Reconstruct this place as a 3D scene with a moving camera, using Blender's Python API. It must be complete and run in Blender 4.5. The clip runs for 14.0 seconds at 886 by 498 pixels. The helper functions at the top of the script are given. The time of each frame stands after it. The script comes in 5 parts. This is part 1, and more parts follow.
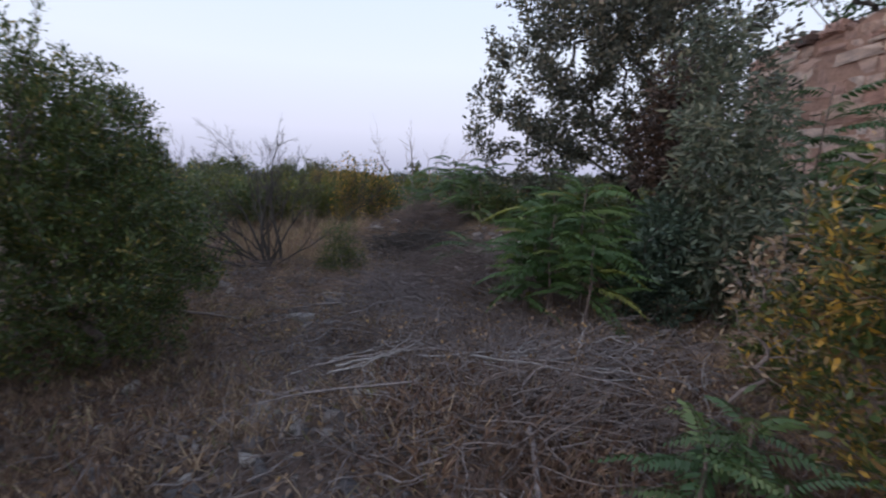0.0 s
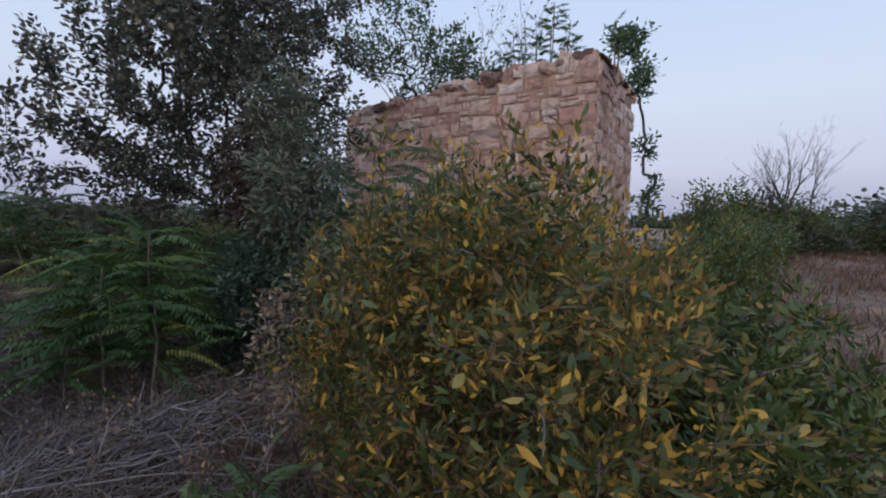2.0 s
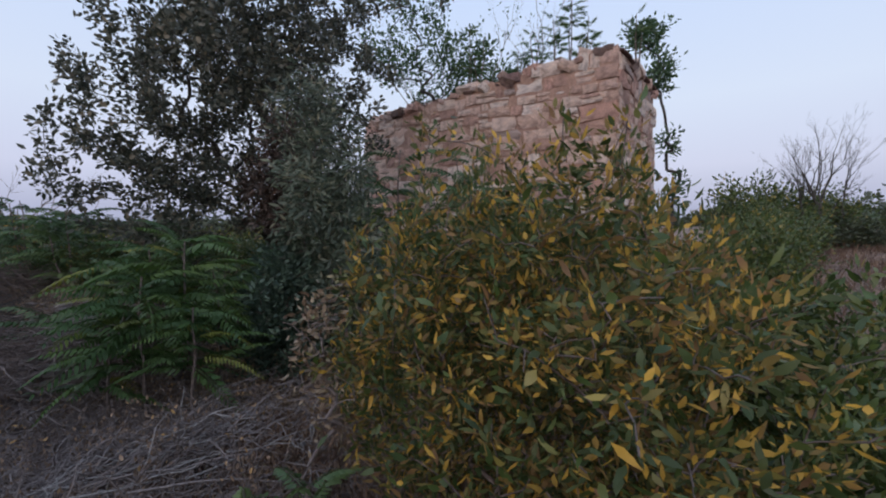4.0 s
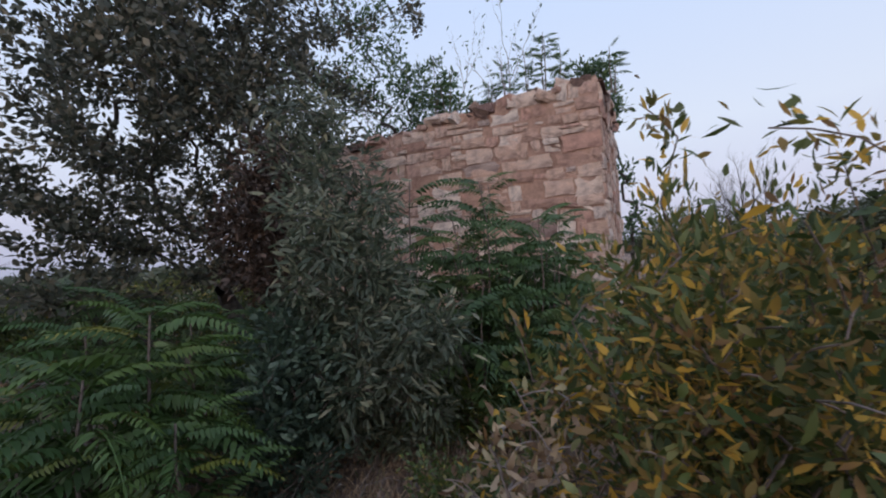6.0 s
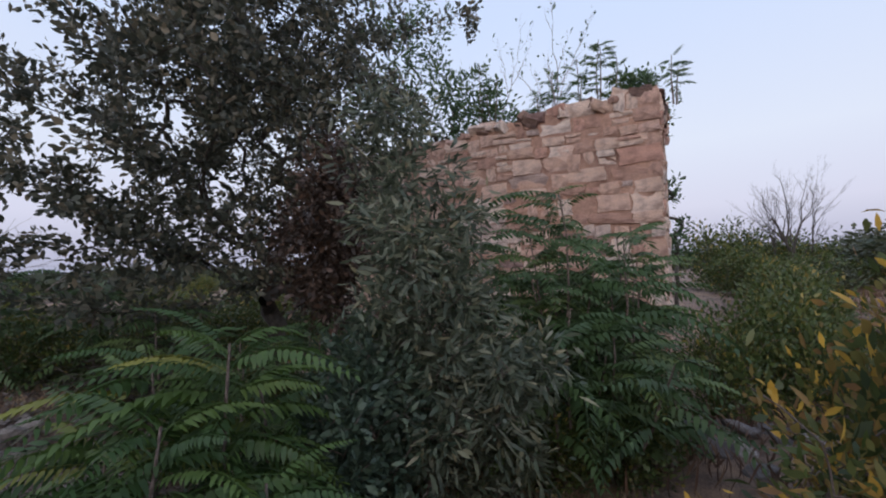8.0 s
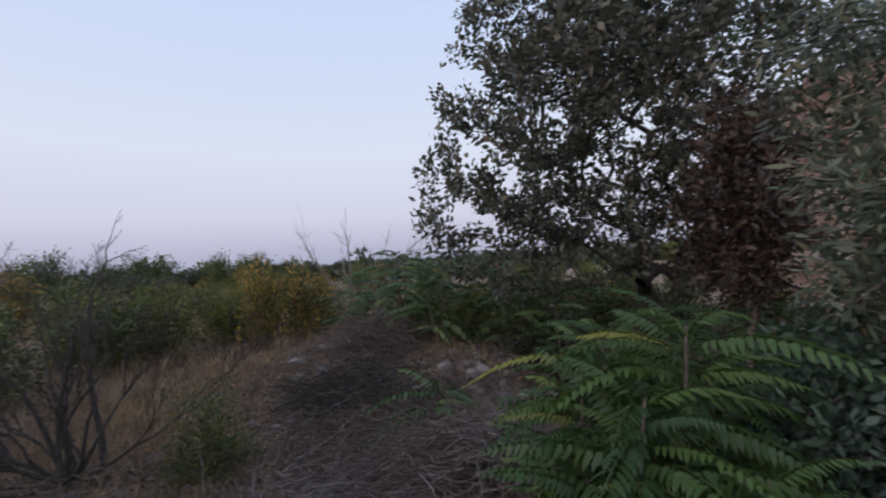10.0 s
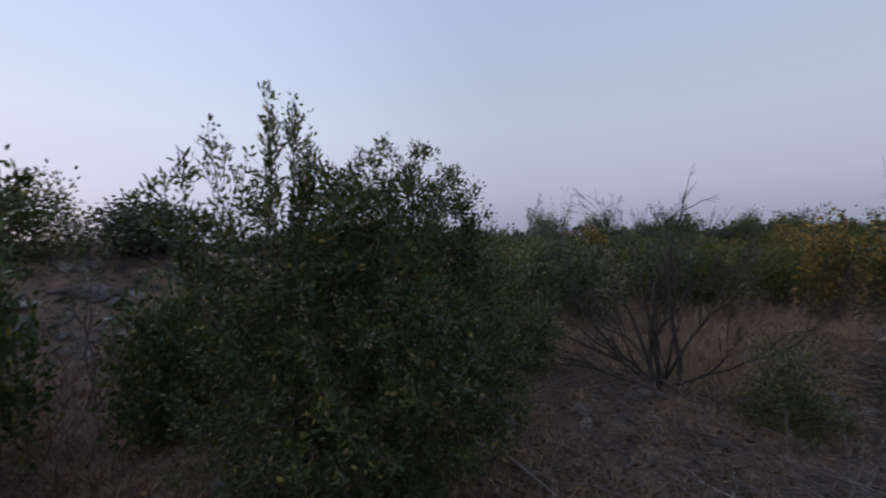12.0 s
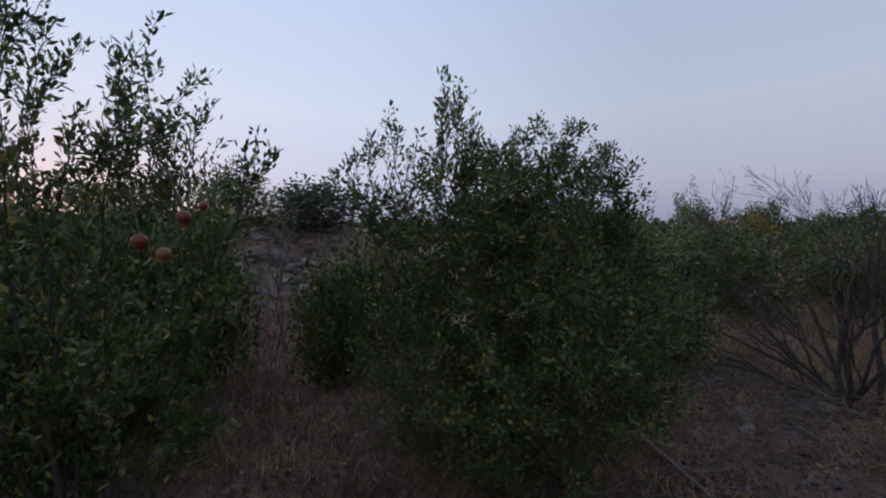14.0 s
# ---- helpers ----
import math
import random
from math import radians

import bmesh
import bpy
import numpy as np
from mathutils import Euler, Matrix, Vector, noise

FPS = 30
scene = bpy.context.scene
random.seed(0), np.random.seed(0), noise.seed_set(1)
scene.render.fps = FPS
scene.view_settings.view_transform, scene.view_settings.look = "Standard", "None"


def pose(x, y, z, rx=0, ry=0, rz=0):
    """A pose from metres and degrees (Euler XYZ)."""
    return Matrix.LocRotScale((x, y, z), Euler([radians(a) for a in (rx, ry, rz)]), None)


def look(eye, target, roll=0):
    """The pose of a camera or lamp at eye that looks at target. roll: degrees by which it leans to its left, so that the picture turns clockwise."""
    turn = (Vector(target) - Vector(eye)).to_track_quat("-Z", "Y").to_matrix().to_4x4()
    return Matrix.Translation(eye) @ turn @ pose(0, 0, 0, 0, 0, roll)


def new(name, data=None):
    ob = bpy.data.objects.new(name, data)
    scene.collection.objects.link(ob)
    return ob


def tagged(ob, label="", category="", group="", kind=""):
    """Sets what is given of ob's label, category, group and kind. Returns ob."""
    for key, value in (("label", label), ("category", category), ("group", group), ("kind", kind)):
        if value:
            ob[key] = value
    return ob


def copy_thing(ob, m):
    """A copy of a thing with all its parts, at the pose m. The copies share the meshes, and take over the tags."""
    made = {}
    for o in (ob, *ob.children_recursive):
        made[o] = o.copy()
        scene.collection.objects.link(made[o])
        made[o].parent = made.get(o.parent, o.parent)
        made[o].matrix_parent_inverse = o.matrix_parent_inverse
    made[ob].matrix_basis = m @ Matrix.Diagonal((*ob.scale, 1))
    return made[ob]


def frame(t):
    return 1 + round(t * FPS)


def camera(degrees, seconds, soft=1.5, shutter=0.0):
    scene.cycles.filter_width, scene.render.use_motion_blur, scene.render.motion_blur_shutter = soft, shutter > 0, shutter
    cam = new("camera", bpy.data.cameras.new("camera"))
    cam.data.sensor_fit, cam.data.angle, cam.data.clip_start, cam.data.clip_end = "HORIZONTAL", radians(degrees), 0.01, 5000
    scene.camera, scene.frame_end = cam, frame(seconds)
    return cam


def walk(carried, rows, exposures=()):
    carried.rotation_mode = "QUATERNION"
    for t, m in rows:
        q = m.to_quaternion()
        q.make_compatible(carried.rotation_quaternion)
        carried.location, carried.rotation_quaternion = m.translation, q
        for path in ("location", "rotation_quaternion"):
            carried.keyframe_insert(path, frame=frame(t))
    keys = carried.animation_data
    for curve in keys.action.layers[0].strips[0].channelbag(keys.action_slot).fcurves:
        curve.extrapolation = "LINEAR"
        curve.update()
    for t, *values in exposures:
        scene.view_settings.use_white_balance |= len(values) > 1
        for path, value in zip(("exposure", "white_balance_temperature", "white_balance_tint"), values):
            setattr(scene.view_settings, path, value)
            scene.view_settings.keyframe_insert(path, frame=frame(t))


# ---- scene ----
# camera and walk
cam = camera(92.9, 14.0, soft=2.0, shutter=0.16)
METRES, EYE, TILT, LEAN, TURN = 5.5, 1.5, -9.3, -1.0, 0.0
ROWS = [
    (0.0, 0.0, 0.0, 0.0, 0.0, 0.0, -0.0),
    (0.5, 0.0352, 0.0112, -0.0039, -16.57, -0.73, 2.56),
    (1.0, 0.0568, 0.0047, 0.002, -26.82, -0.81, 3.54),
    (1.5, 0.0977, -0.0037, 0.01, -36.6, 0.66, 4.84),
    (2.0, 0.151, -0.0229, 0.0232, -44.27, 1.55, 5.94),
    (4.5, 0.1242, 0.0303, 0.0192, -41.61, 2.61, 7.65),
    (5.0, 0.1019, 0.1029, 0.028, -42.16, 2.6, 8.15),
    (5.5, 0.1271, 0.2111, 0.0663, -46.73, 6.44, 9.79),
    (6.0, 0.1272, 0.3036, 0.0867, -51.26, 6.1, 11.26),
    (6.5, 0.1166, 0.3951, 0.1113, -53.77, 6.65, 10.78),
    (7.0, 0.1224, 0.4197, 0.1208, -52.7, 7.41, 10.2),
    (9.5, 0.0527, 0.4906, 0.1554, -24.28, 9.09, 7.19),
    (10.0, 0.0144, 0.4998, 0.1538, -6.25, 10.5, 5.29),
    (10.5, -0.0123, 0.4939, 0.1545, 8.68, 10.59, 3.12),
    (11.0, -0.0327, 0.4806, 0.1484, 21.49, 9.21, -2.16),
    (11.5, -0.0464, 0.451, 0.1375, 39.74, 7.15, -3.83),
    (12.0, -0.0509, 0.4278, 0.1228, 56.28, 4.67, -5.72),
    (12.5, -0.0482, 0.4022, 0.1116, 72.38, 2.05, -7.86),
    (13.0, -0.0459, 0.385, 0.105, 78.19, 0.65, -9.23),
    (13.5, -0.0482, 0.3862, 0.1045, 75.0, 0.61, -9.78),
    (14.0, -0.0466, 0.3868, 0.1033, 73.01, 0.49, -8.98),
]
EXPO = [(0.0, 0.36, 6400, 10), (0.8, 0.3, 6400, 10), (1.5, 0.06, 6250, 9), (2.2, 0.0, 6150, 8), (5.0, 0.1, 6250, 8), (5.5, 0.08, 6050, 8), (6.1, 0.12, 6400, 9), (7.0, 0.15, 6450, 10), (9.5, 0.1, 6550, 10), (10.5, 0.0, 6500, 10), (11.5, -0.26, 6300, 10), (12.0, -0.42, 6250, 10), (12.5, -0.44, 6250, 10), (14.0, -0.45, 6250, 10)]
walk(cam, [(t, pose(0, 0, EYE, TILT, LEAN, TURN) @ pose(METRES * x, METRES * y, METRES * z, 90 + pitch, roll, yaw)) for t, x, y, z, yaw, pitch, roll in ROWS], EXPO)

# world: clear dusk sky, the sun just set in the west-southwest
SUN_AZ = 245.0  # compass degrees, north = +y
world = bpy.data.worlds.new("dusk_sky")
scene.world = world
world.use_nodes = True
wn, wl = world.node_tree.nodes, world.node_tree.links
wn.clear()


def wnode(kind, **inputs):
    n = wn.new(kind)
    for key, value in inputs.items():
        n.inputs[key].default_value = value
    return n


sky = wn.new("ShaderNodeTexSky")
sky.sky_type, sky.sun_disc = "NISHITA", False
sky.sun_elevation, sky.sun_rotation = radians(2.0), radians(SUN_AZ)
sky.dust_density, sky.air_density = 1.0, 1.0
coord = wn.new("ShaderNodeTexCoord")
split = wn.new("ShaderNodeSeparateXYZ")
wl.new(coord.outputs["Generated"], split.inputs[0])
ramp = wn.new("ShaderNodeValToRGB")
wl.new(split.outputs["Z"], ramp.inputs[0])
STOPS = [(0.0, (0.37, 0.40, 0.54)), (0.04, (0.44, 0.46, 0.62)), (0.11, (0.59, 0.60, 0.76)), (0.24, (0.65, 0.70, 0.84)), (0.5, (0.56, 0.66, 0.89)), (1.0, (0.46, 0.56, 0.80))]
while len(ramp.color_ramp.elements) < len(STOPS):
    ramp.color_ramp.elements.new(0.5)
for el, (at, rgb) in zip(ramp.color_ramp.elements, STOPS):
    el.position, el.color = at, (*rgb, 1)
dusk = wnode("ShaderNodeBackground", Strength=1.0)
nish = wnode("ShaderNodeBackground", Strength=0.02)
both = wn.new("ShaderNodeAddShader")
wout = wn.new("ShaderNodeOutputWorld")
# the sky is brighter towards the set sun
toward = wn.new("ShaderNodeVectorMath")
toward.operation = "DOT_PRODUCT"
toward.inputs[1].default_value = (math.sin(radians(SUN_AZ)), math.cos(radians(SUN_AZ)), 0.1)
wl.new(coord.outputs["Generated"], toward.inputs[0])
span = wn.new("ShaderNodeMapRange")
span.interpolation_type = "SMOOTHSTEP"
for key, value in (("From Min", 0.35), ("From Max", 1.0), ("To Min", 1.0), ("To Max", 1.35)):
    span.inputs[key].default_value = value
wl.new(toward.outputs["Value"], span.inputs["Value"])
wl.new(span.outputs[0], dusk.inputs["Strength"])
wl.new(ramp.outputs[0], dusk.inputs[0])
wl.new(sky.outputs[0], nish.inputs[0])
wl.new(dusk.outputs[0], both.inputs[0])
wl.new(nish.outputs[0], both.inputs[1])
wl.new(both.outputs[0], wout.inputs[0])

# the broad afterglow of the set sun
glow = new("sun", bpy.data.lights.new("sun", "SUN"))
glow.data.energy, glow.data.angle, glow.data.color = 0.95, radians(60), (1.0, 0.80, 0.68)
glow.matrix_world = look((math.sin(radians(SUN_AZ)) * 50, math.cos(radians(SUN_AZ)) * 50, 17), (0, 0, 0))


# ---------------------------------------------------------------- materials
def base_mat(name):
    m = bpy.data.materials.new(name)
    m.use_nodes = True
    nt = m.node_tree
    bsdf = nt.nodes["Principled BSDF"]
    return m, nt, bsdf


def ramp_node(nt, stops):
    r = nt.nodes.new("ShaderNodeValToRGB")
    while len(r.color_ramp.elements) < len(stops):
        r.color_ramp.elements.new(0.5)
    for el, (at, rgb) in zip(r.color_ramp.elements, stops):
        el.position, el.color = at, (*rgb, 1)
    return r


def noise_node(nt, scale, detail=6.0, rough=0.6, coords="Object"):
    tc = nt.nodes.new("ShaderNodeTexCoord")
    n = nt.nodes.new("ShaderNodeTexNoise")
    n.inputs["Scale"].default_value, n.inputs["Detail"].default_value, n.inputs["Roughness"].default_value = scale, detail, rough
    nt.links.new(tc.outputs[coords], n.inputs["Vector"])
    return n


def mix_node(nt, kind, a, b, fac):
    m = nt.nodes.new("ShaderNodeMix")
    m.data_type, m.blend_type = "RGBA", kind
    for sock, v in ((m.inputs[6], a), (m.inputs[7], b), (m.inputs[0], fac)):
        if hasattr(v, "is_linked"):
            nt.links.new(v, sock)
        elif isinstance(v, tuple):
            sock.default_value = (*v, 1)
        else:
            sock.default_value = v
    return m.outputs[2]


def bump_node(nt, bsdf, height, strength, distance):
    b = nt.nodes.new("ShaderNodeBump")
    b.inputs["Strength"].default_value, b.inputs["Distance"].default_value = strength, distance
    nt.links.new(height, b.inputs["Height"])
    nt.links.new(b.outputs[0], bsdf.inputs["Normal"])


def leaf_mat(name, stops, translucent=0.3, rough=0.5, by_object=False, zones=0.0):
    """Leaves: colour differs leaf by leaf, some light passes through."""
    m, nt, bsdf = base_mat(name)
    geo = nt.nodes.new("ShaderNodeNewGeometry")
    r = ramp_node(nt, stops)
    tone = nt.nodes.new("ShaderNodeObjectInfo").outputs["Random"] if by_object else geo.outputs["Random Per Island"]
    if zones:
        zn = noise_node(nt, 1.5, 3, 0.55)
        shift = nt.nodes.new("ShaderNodeMath")
        shift.operation = "MULTIPLY_ADD"
        shift.inputs[1].default_value, shift.inputs[2].default_value = 2 * zones, -zones
        nt.links.new(zn.outputs[0], shift.inputs[0])
        add = nt.nodes.new("ShaderNodeMath")
        nt.links.new(tone, add.inputs[0])
        nt.links.new(shift.outputs[0], add.inputs[1])
        tone = add.outputs[0]
    nt.links.new(tone, r.inputs[0])
    n = noise_node(nt, 2.5, 3)
    patch = ramp_node(nt, [(0.3, (0.62, 0.62, 0.62)), (0.7, (1.25, 1.2, 1.1))])
    nt.links.new(n.outputs[0], patch.inputs[0])
    col = mix_node(nt, "MULTIPLY", r.outputs[0], patch.outputs[0], 1.0)
    nt.links.new(col, bsdf.inputs["Base Color"])
    bsdf.inputs["Roughness"].default_value = rough
    tr = nt.nodes.new("ShaderNodeBsdfTranslucent")
    nt.links.new(col, tr.inputs[0])
    mx = nt.nodes.new("ShaderNodeMixShader")
    mx.inputs[0].default_value = translucent
    nt.links.new(bsdf.outputs[0], mx.inputs[1])
    nt.links.new(tr.outputs[0], mx.inputs[2])
    nt.links.new(mx.outputs[0], nt.nodes["Material Output"].inputs[0])
    return m


def bark_mat(name, dark, light, scale=14.0):
    m, nt, bsdf = base_mat(name)
    n = noise_node(nt, scale)
    r = ramp_node(nt, [(0.3, dark), (0.7, light)])
    nt.links.new(n.outputs[0], r.inputs[0])
    nt.links.new(r.outputs[0], bsdf.inputs["Base Color"])
    bsdf.inputs["Roughness"].default_value = 0.9
    bump_node(nt, bsdf, n.outputs[0], 0.6, 0.02)
    return m


def stone_mat(name, stops, scale=5.0, island=False):
    """Weathered stone: one tone a stone, stains and pitting over it."""
    m, nt, bsdf = base_mat(name)
    if island:
        src = nt.nodes.new("ShaderNodeNewGeometry").outputs["Random Per Island"]
    else:
        src = nt.nodes.new("ShaderNodeObjectInfo").outputs["Random"]
    r = ramp_node(nt, stops)
    nt.links.new(src, r.inputs[0])
    big = noise_node(nt, scale * 0.35, 4, 0.55)
    fine = noise_node(nt, scale * 5, 8, 0.7)
    r2 = ramp_node(nt, [(0.28, (0.45, 0.40, 0.40)), (0.48, (0.95, 0.92, 0.91)), (0.72, (1.2, 1.15, 1.08))])
    nt.links.new(big.outputs[0], r2.inputs[0])
    r3 = ramp_node(nt, [(0.3, (0.6, 0.57, 0.55)), (0.6, (1.1, 1.1, 1.1))])
    nt.links.new(fine.outputs[0], r3.inputs[0])
    c = mix_node(nt, "MULTIPLY", r.outputs[0], r2.outputs[0], 1.0)
    c = mix_node(nt, "MULTIPLY", c, r3.outputs[0], 0.8)
    nt.links.new(c, bsdf.inputs["Base Color"])
    bsdf.inputs["Roughness"].default_value = 0.92
    bump_node(nt, bsdf, fine.outputs[0], 0.8, 0.05)
    return m


GREY_LEAF = leaf_mat("tree_leaf", [(0.0, (0.045, 0.056, 0.042)), (0.5, (0.088, 0.098, 0.072)), (0.82, (0.15, 0.147, 0.108)), (1.0, (0.25, 0.215, 0.15))], 0.35)
SILVER_LEAF = leaf_mat("silver_leaf", [(0.0, (0.065, 0.088, 0.060)), (0.55, (0.115, 0.145, 0.10)), (0.9, (0.21, 0.23, 0.165)), (1.0, (0.32, 0.30, 0.19))])
FROND = leaf_mat("frond_leaf", [(0.0, (0.044, 0.092, 0.025)), (0.6, (0.066, 0.128, 0.032)), (0.9, (0.112, 0.178, 0.040)), (1.0, (0.26, 0.25, 0.041))], 0.35, by_object=True)
DARK_FROND = leaf_mat("dark_frond_leaf", [(0.0, (0.055, 0.105, 0.040)), (0.7, (0.088, 0.152, 0.054)), (1.0, (0.15, 0.21, 0.07))], 0.35, by_object=True)
YELLOW_LEAF = leaf_mat("yellowing_leaf", [(0.0, (0.048, 0.075, 0.028)), (0.3, (0.10, 0.125, 0.038)), (0.52, (0.19, 0.17, 0.048)), (0.68, (0.30, 0.20, 0.062)), (0.8, (0.24, 0.135, 0.065)), (0.9, (0.52, 0.33, 0.06)), (1.0, (0.76, 0.48, 0.09))], 0.42, 0.6, zones=0.55)
GOLD_LEAF = leaf_mat("gold_leaf", [(0.0, (0.480, 0.276, 0.036)), (0.6, (0.660, 0.396, 0.060)), (1.0, (0.600, 0.480, 0.216))], 0.35)
BUSH_LEAF = leaf_mat("bush_leaf", [(0.0, (0.039, 0.068, 0.019)), (0.55, (0.070, 0.109, 0.025)), (0.88, (0.120, 0.137, 0.036)), (1.0, (0.337, 0.259, 0.064))], 0.16)
SHRUB_LEAF = leaf_mat("shrub_leaf", [(0.0, (0.063, 0.096, 0.024)), (0.6, (0.120, 0.144, 0.032)), (1.0, (0.239, 0.205, 0.043))], 0.3)
FAR_LEAF = leaf_mat("far_leaf", [(0.0, (0.039, 0.057, 0.030)), (1.0, (0.091, 0.101, 0.054))], 0.2)
TEAL_LEAF = leaf_mat("blue_green_leaf", [(0.0, (0.040, 0.068, 0.048)), (0.6, (0.066, 0.105, 0.072)), (1.0, (0.12, 0.17, 0.11))], 0.25)
BUFF_LEAF = leaf_mat("buff_dry_leaf", [(0.0, (0.12, 0.075, 0.05)), (0.5, (0.22, 0.155, 0.10)), (0.85, (0.42, 0.33, 0.23)), (1.0, (0.16, 0.17, 0.05))], 0.2)
BROWN_LEAF = leaf_mat("withered_leaf", [(0.0, (0.030, 0.022, 0.018)), (0.6, (0.065, 0.042, 0.031)), (1.0, (0.13, 0.08, 0.055))], 0.2)
BARK = bark_mat("bark", (0.025, 0.022, 0.02), (0.10, 0.085, 0.07))
TWIG = bark_mat("twig_bark", (0.08, 0.060, 0.053), (0.24, 0.185, 0.158), 30)
DEAD = bark_mat("dead_wood", (0.11, 0.088, 0.082), (0.32, 0.265, 0.24), 25)
PALE_DEAD = bark_mat("bleached_wood", (0.20, 0.18, 0.165), (0.42, 0.38, 0.35), 25)
STRAW = leaf_mat("straw", [(0.0, (0.150, 0.100, 0.072)), (0.5, (0.34, 0.235, 0.16)), (0.85, (0.56, 0.42, 0.28)), (1.0, (0.150, 0.180, 0.060))], 0.25, 0.8)
RED_STRAW = leaf_mat("reddish_straw", [(0.0, (0.09, 0.055, 0.042)), (0.6, (0.17, 0.10, 0.07)), (1.0, (0.26, 0.17, 0.11))], 0.2, 0.8)
LITTER = leaf_mat("leaf_litter", [(0.0, (0.096, 0.067, 0.054)), (0.6, (0.224, 0.152, 0.104)), (0.92, (0.384, 0.264, 0.176)), (1.0, (0.544, 0.336, 0.128))], 0.1, 0.85)
WALL_STONE = stone_mat("wall_stone", [(0.0, (0.46, 0.29, 0.23)), (0.22, (0.62, 0.44, 0.35)), (0.42, (0.76, 0.62, 0.52)), (0.6, (0.56, 0.34, 0.27)), (0.78, (0.72, 0.56, 0.46)), (0.92, (0.80, 0.70, 0.62)), (1.0, (0.30, 0.20, 0.18))])
OLD_RENDER = stone_mat("old_lime_render", [(0.0, (0.56, 0.38, 0.30)), (0.6, (0.62, 0.45, 0.37)), (1.0, (0.66, 0.52, 0.45))], 3.0)
RIM_STONE = stone_mat("stained_wall_stone", [(0.0, (0.10, 0.065, 0.055)), (0.6, (0.20, 0.13, 0.105)), (1.0, (0.38, 0.27, 0.22))])
MORTAR = stone_mat("wall_mortar", [(0.0, (0.40, 0.25, 0.19)), (1.0, (0.46, 0.30, 0.23))], 3.0)
RUBBLE = stone_mat("rubble_stone", [(0.0, (0.14, 0.13, 0.13)), (0.7, (0.24, 0.225, 0.22)), (0.93, (0.33, 0.305, 0.29)), (1.0, (0.50, 0.46, 0.43))])
PALE_RUBBLE = stone_mat("pale_rubble_stone", [(0.0, (0.17, 0.15, 0.145)), (0.5, (0.28, 0.255, 0.24)), (0.9, (0.42, 0.39, 0.36)), (1.0, (0.58, 0.54, 0.50))])
RUBBLE_BITS = stone_mat("rubble_bits", [(0.0, (0.13, 0.12, 0.115)), (0.7, (0.27, 0.25, 0.235)), (1.0, (0.46, 0.43, 0.40))], 5.0, True)
TILE = stone_mat("old_roof_tile", [(0.0, (0.10, 0.055, 0.045)), (1.0, (0.20, 0.11, 0.085))], 8.0)
PLASTER = stone_mat("house_plaster", [(0.0, (0.50, 0.48, 0.47)), (1.0, (0.58, 0.55, 0.53))], 1.0)
FRUIT, fnt, fb = base_mat("pomegranate_skin")
fn_ = noise_node(fnt, 14)
fr_ = ramp_node(fnt, [(0.3, (0.11, 0.018, 0.014)), (0.65, (0.21, 0.05, 0.028))])
fnt.links.new(fn_.outputs[0], fr_.inputs[0])
fnt.links.new(fr_.outputs[0], fb.inputs["Base Color"])
fb.inputs["Roughness"].default_value = 0.4
OCHRE_FRUIT, fnt, fb = base_mat("ochre_pomegranate_skin")
fn_ = noise_node(fnt, 14)
fr_ = ramp_node(fnt, [(0.3, (0.18, 0.07, 0.02)), (0.65, (0.26, 0.13, 0.04))])
fnt.links.new(fn_.outputs[0], fr_.inputs[0])
fnt.links.new(fr_.outputs[0], fb.inputs["Base Color"])
fb.inputs["Roughness"].default_value = 0.45
DARK_PANE, pnt, pb = base_mat("dark_window_glass")
pb.inputs["Base Color"].default_value = (0.03, 0.035, 0.04, 1)
pb.inputs["Roughness"].default_value = 0.15

# soil: brown earth, dry straw colour in the open, grey dust patches
SOIL, snt, sb = base_mat("dry_soil")
s1, s2, s3 = noise_node(snt, 0.35, 5), noise_node(snt, 2.2, 7, 0.7), noise_node(snt, 40.0, 8, 0.75)
sr1 = ramp_node(snt, [(0.32, (0.23, 0.172, 0.145)), (0.5, (0.33, 0.24, 0.185)), (0.68, (0.43, 0.31, 0.22))])
sr2 = ramp_node(snt, [(0.34, (0.52, 0.50, 0.53)), (0.5, (0.9, 0.86, 0.86)), (0.64, (1.35, 1.22, 1.08))])
sr3 = ramp_node(snt, [(0.3, (0.45, 0.43, 0.42)), (0.65, (1.2, 1.2, 1.2))])
for a, b in ((s1, sr1), (s2, sr2), (s3, sr3)):
    snt.links.new(a.outputs[0], b.inputs[0])
sc = mix_node(snt, "MULTIPLY", sr1.outputs[0], sr2.outputs[0], 1.0)
sc = mix_node(snt, "MULTIPLY", sc, sr3.outputs[0], 1.0)
snt.links.new(sc, sb.inputs["Base Color"])
sb.inputs["Roughness"].default_value = 0.97
bump_node(snt, sb, s3.outputs[0], 1.0, 0.06)


# ---------------------------------------------------------------- mesh helpers
rng = np.random.default_rng(7)


def reseed(x, y):
    """Every plant and heap has its own chance numbers, set by its place."""
    global rng
    rng = np.random.default_rng(int(abs(x) * 1000 + abs(y) * 77777 + 11))



def mesh_from(name, verts, faces, material, smooth=False):
    me = bpy.data.meshes.new(name)
    me.from_pydata([tuple(v) for v in np.asarray(verts, float)], [], [tuple(int(i) for i in f) for f in faces])
    if smooth:
        me.polygons.foreach_set("use_smooth", [True] * len(me.polygons))
    me.materials.append(material)
    me.update()
    return me


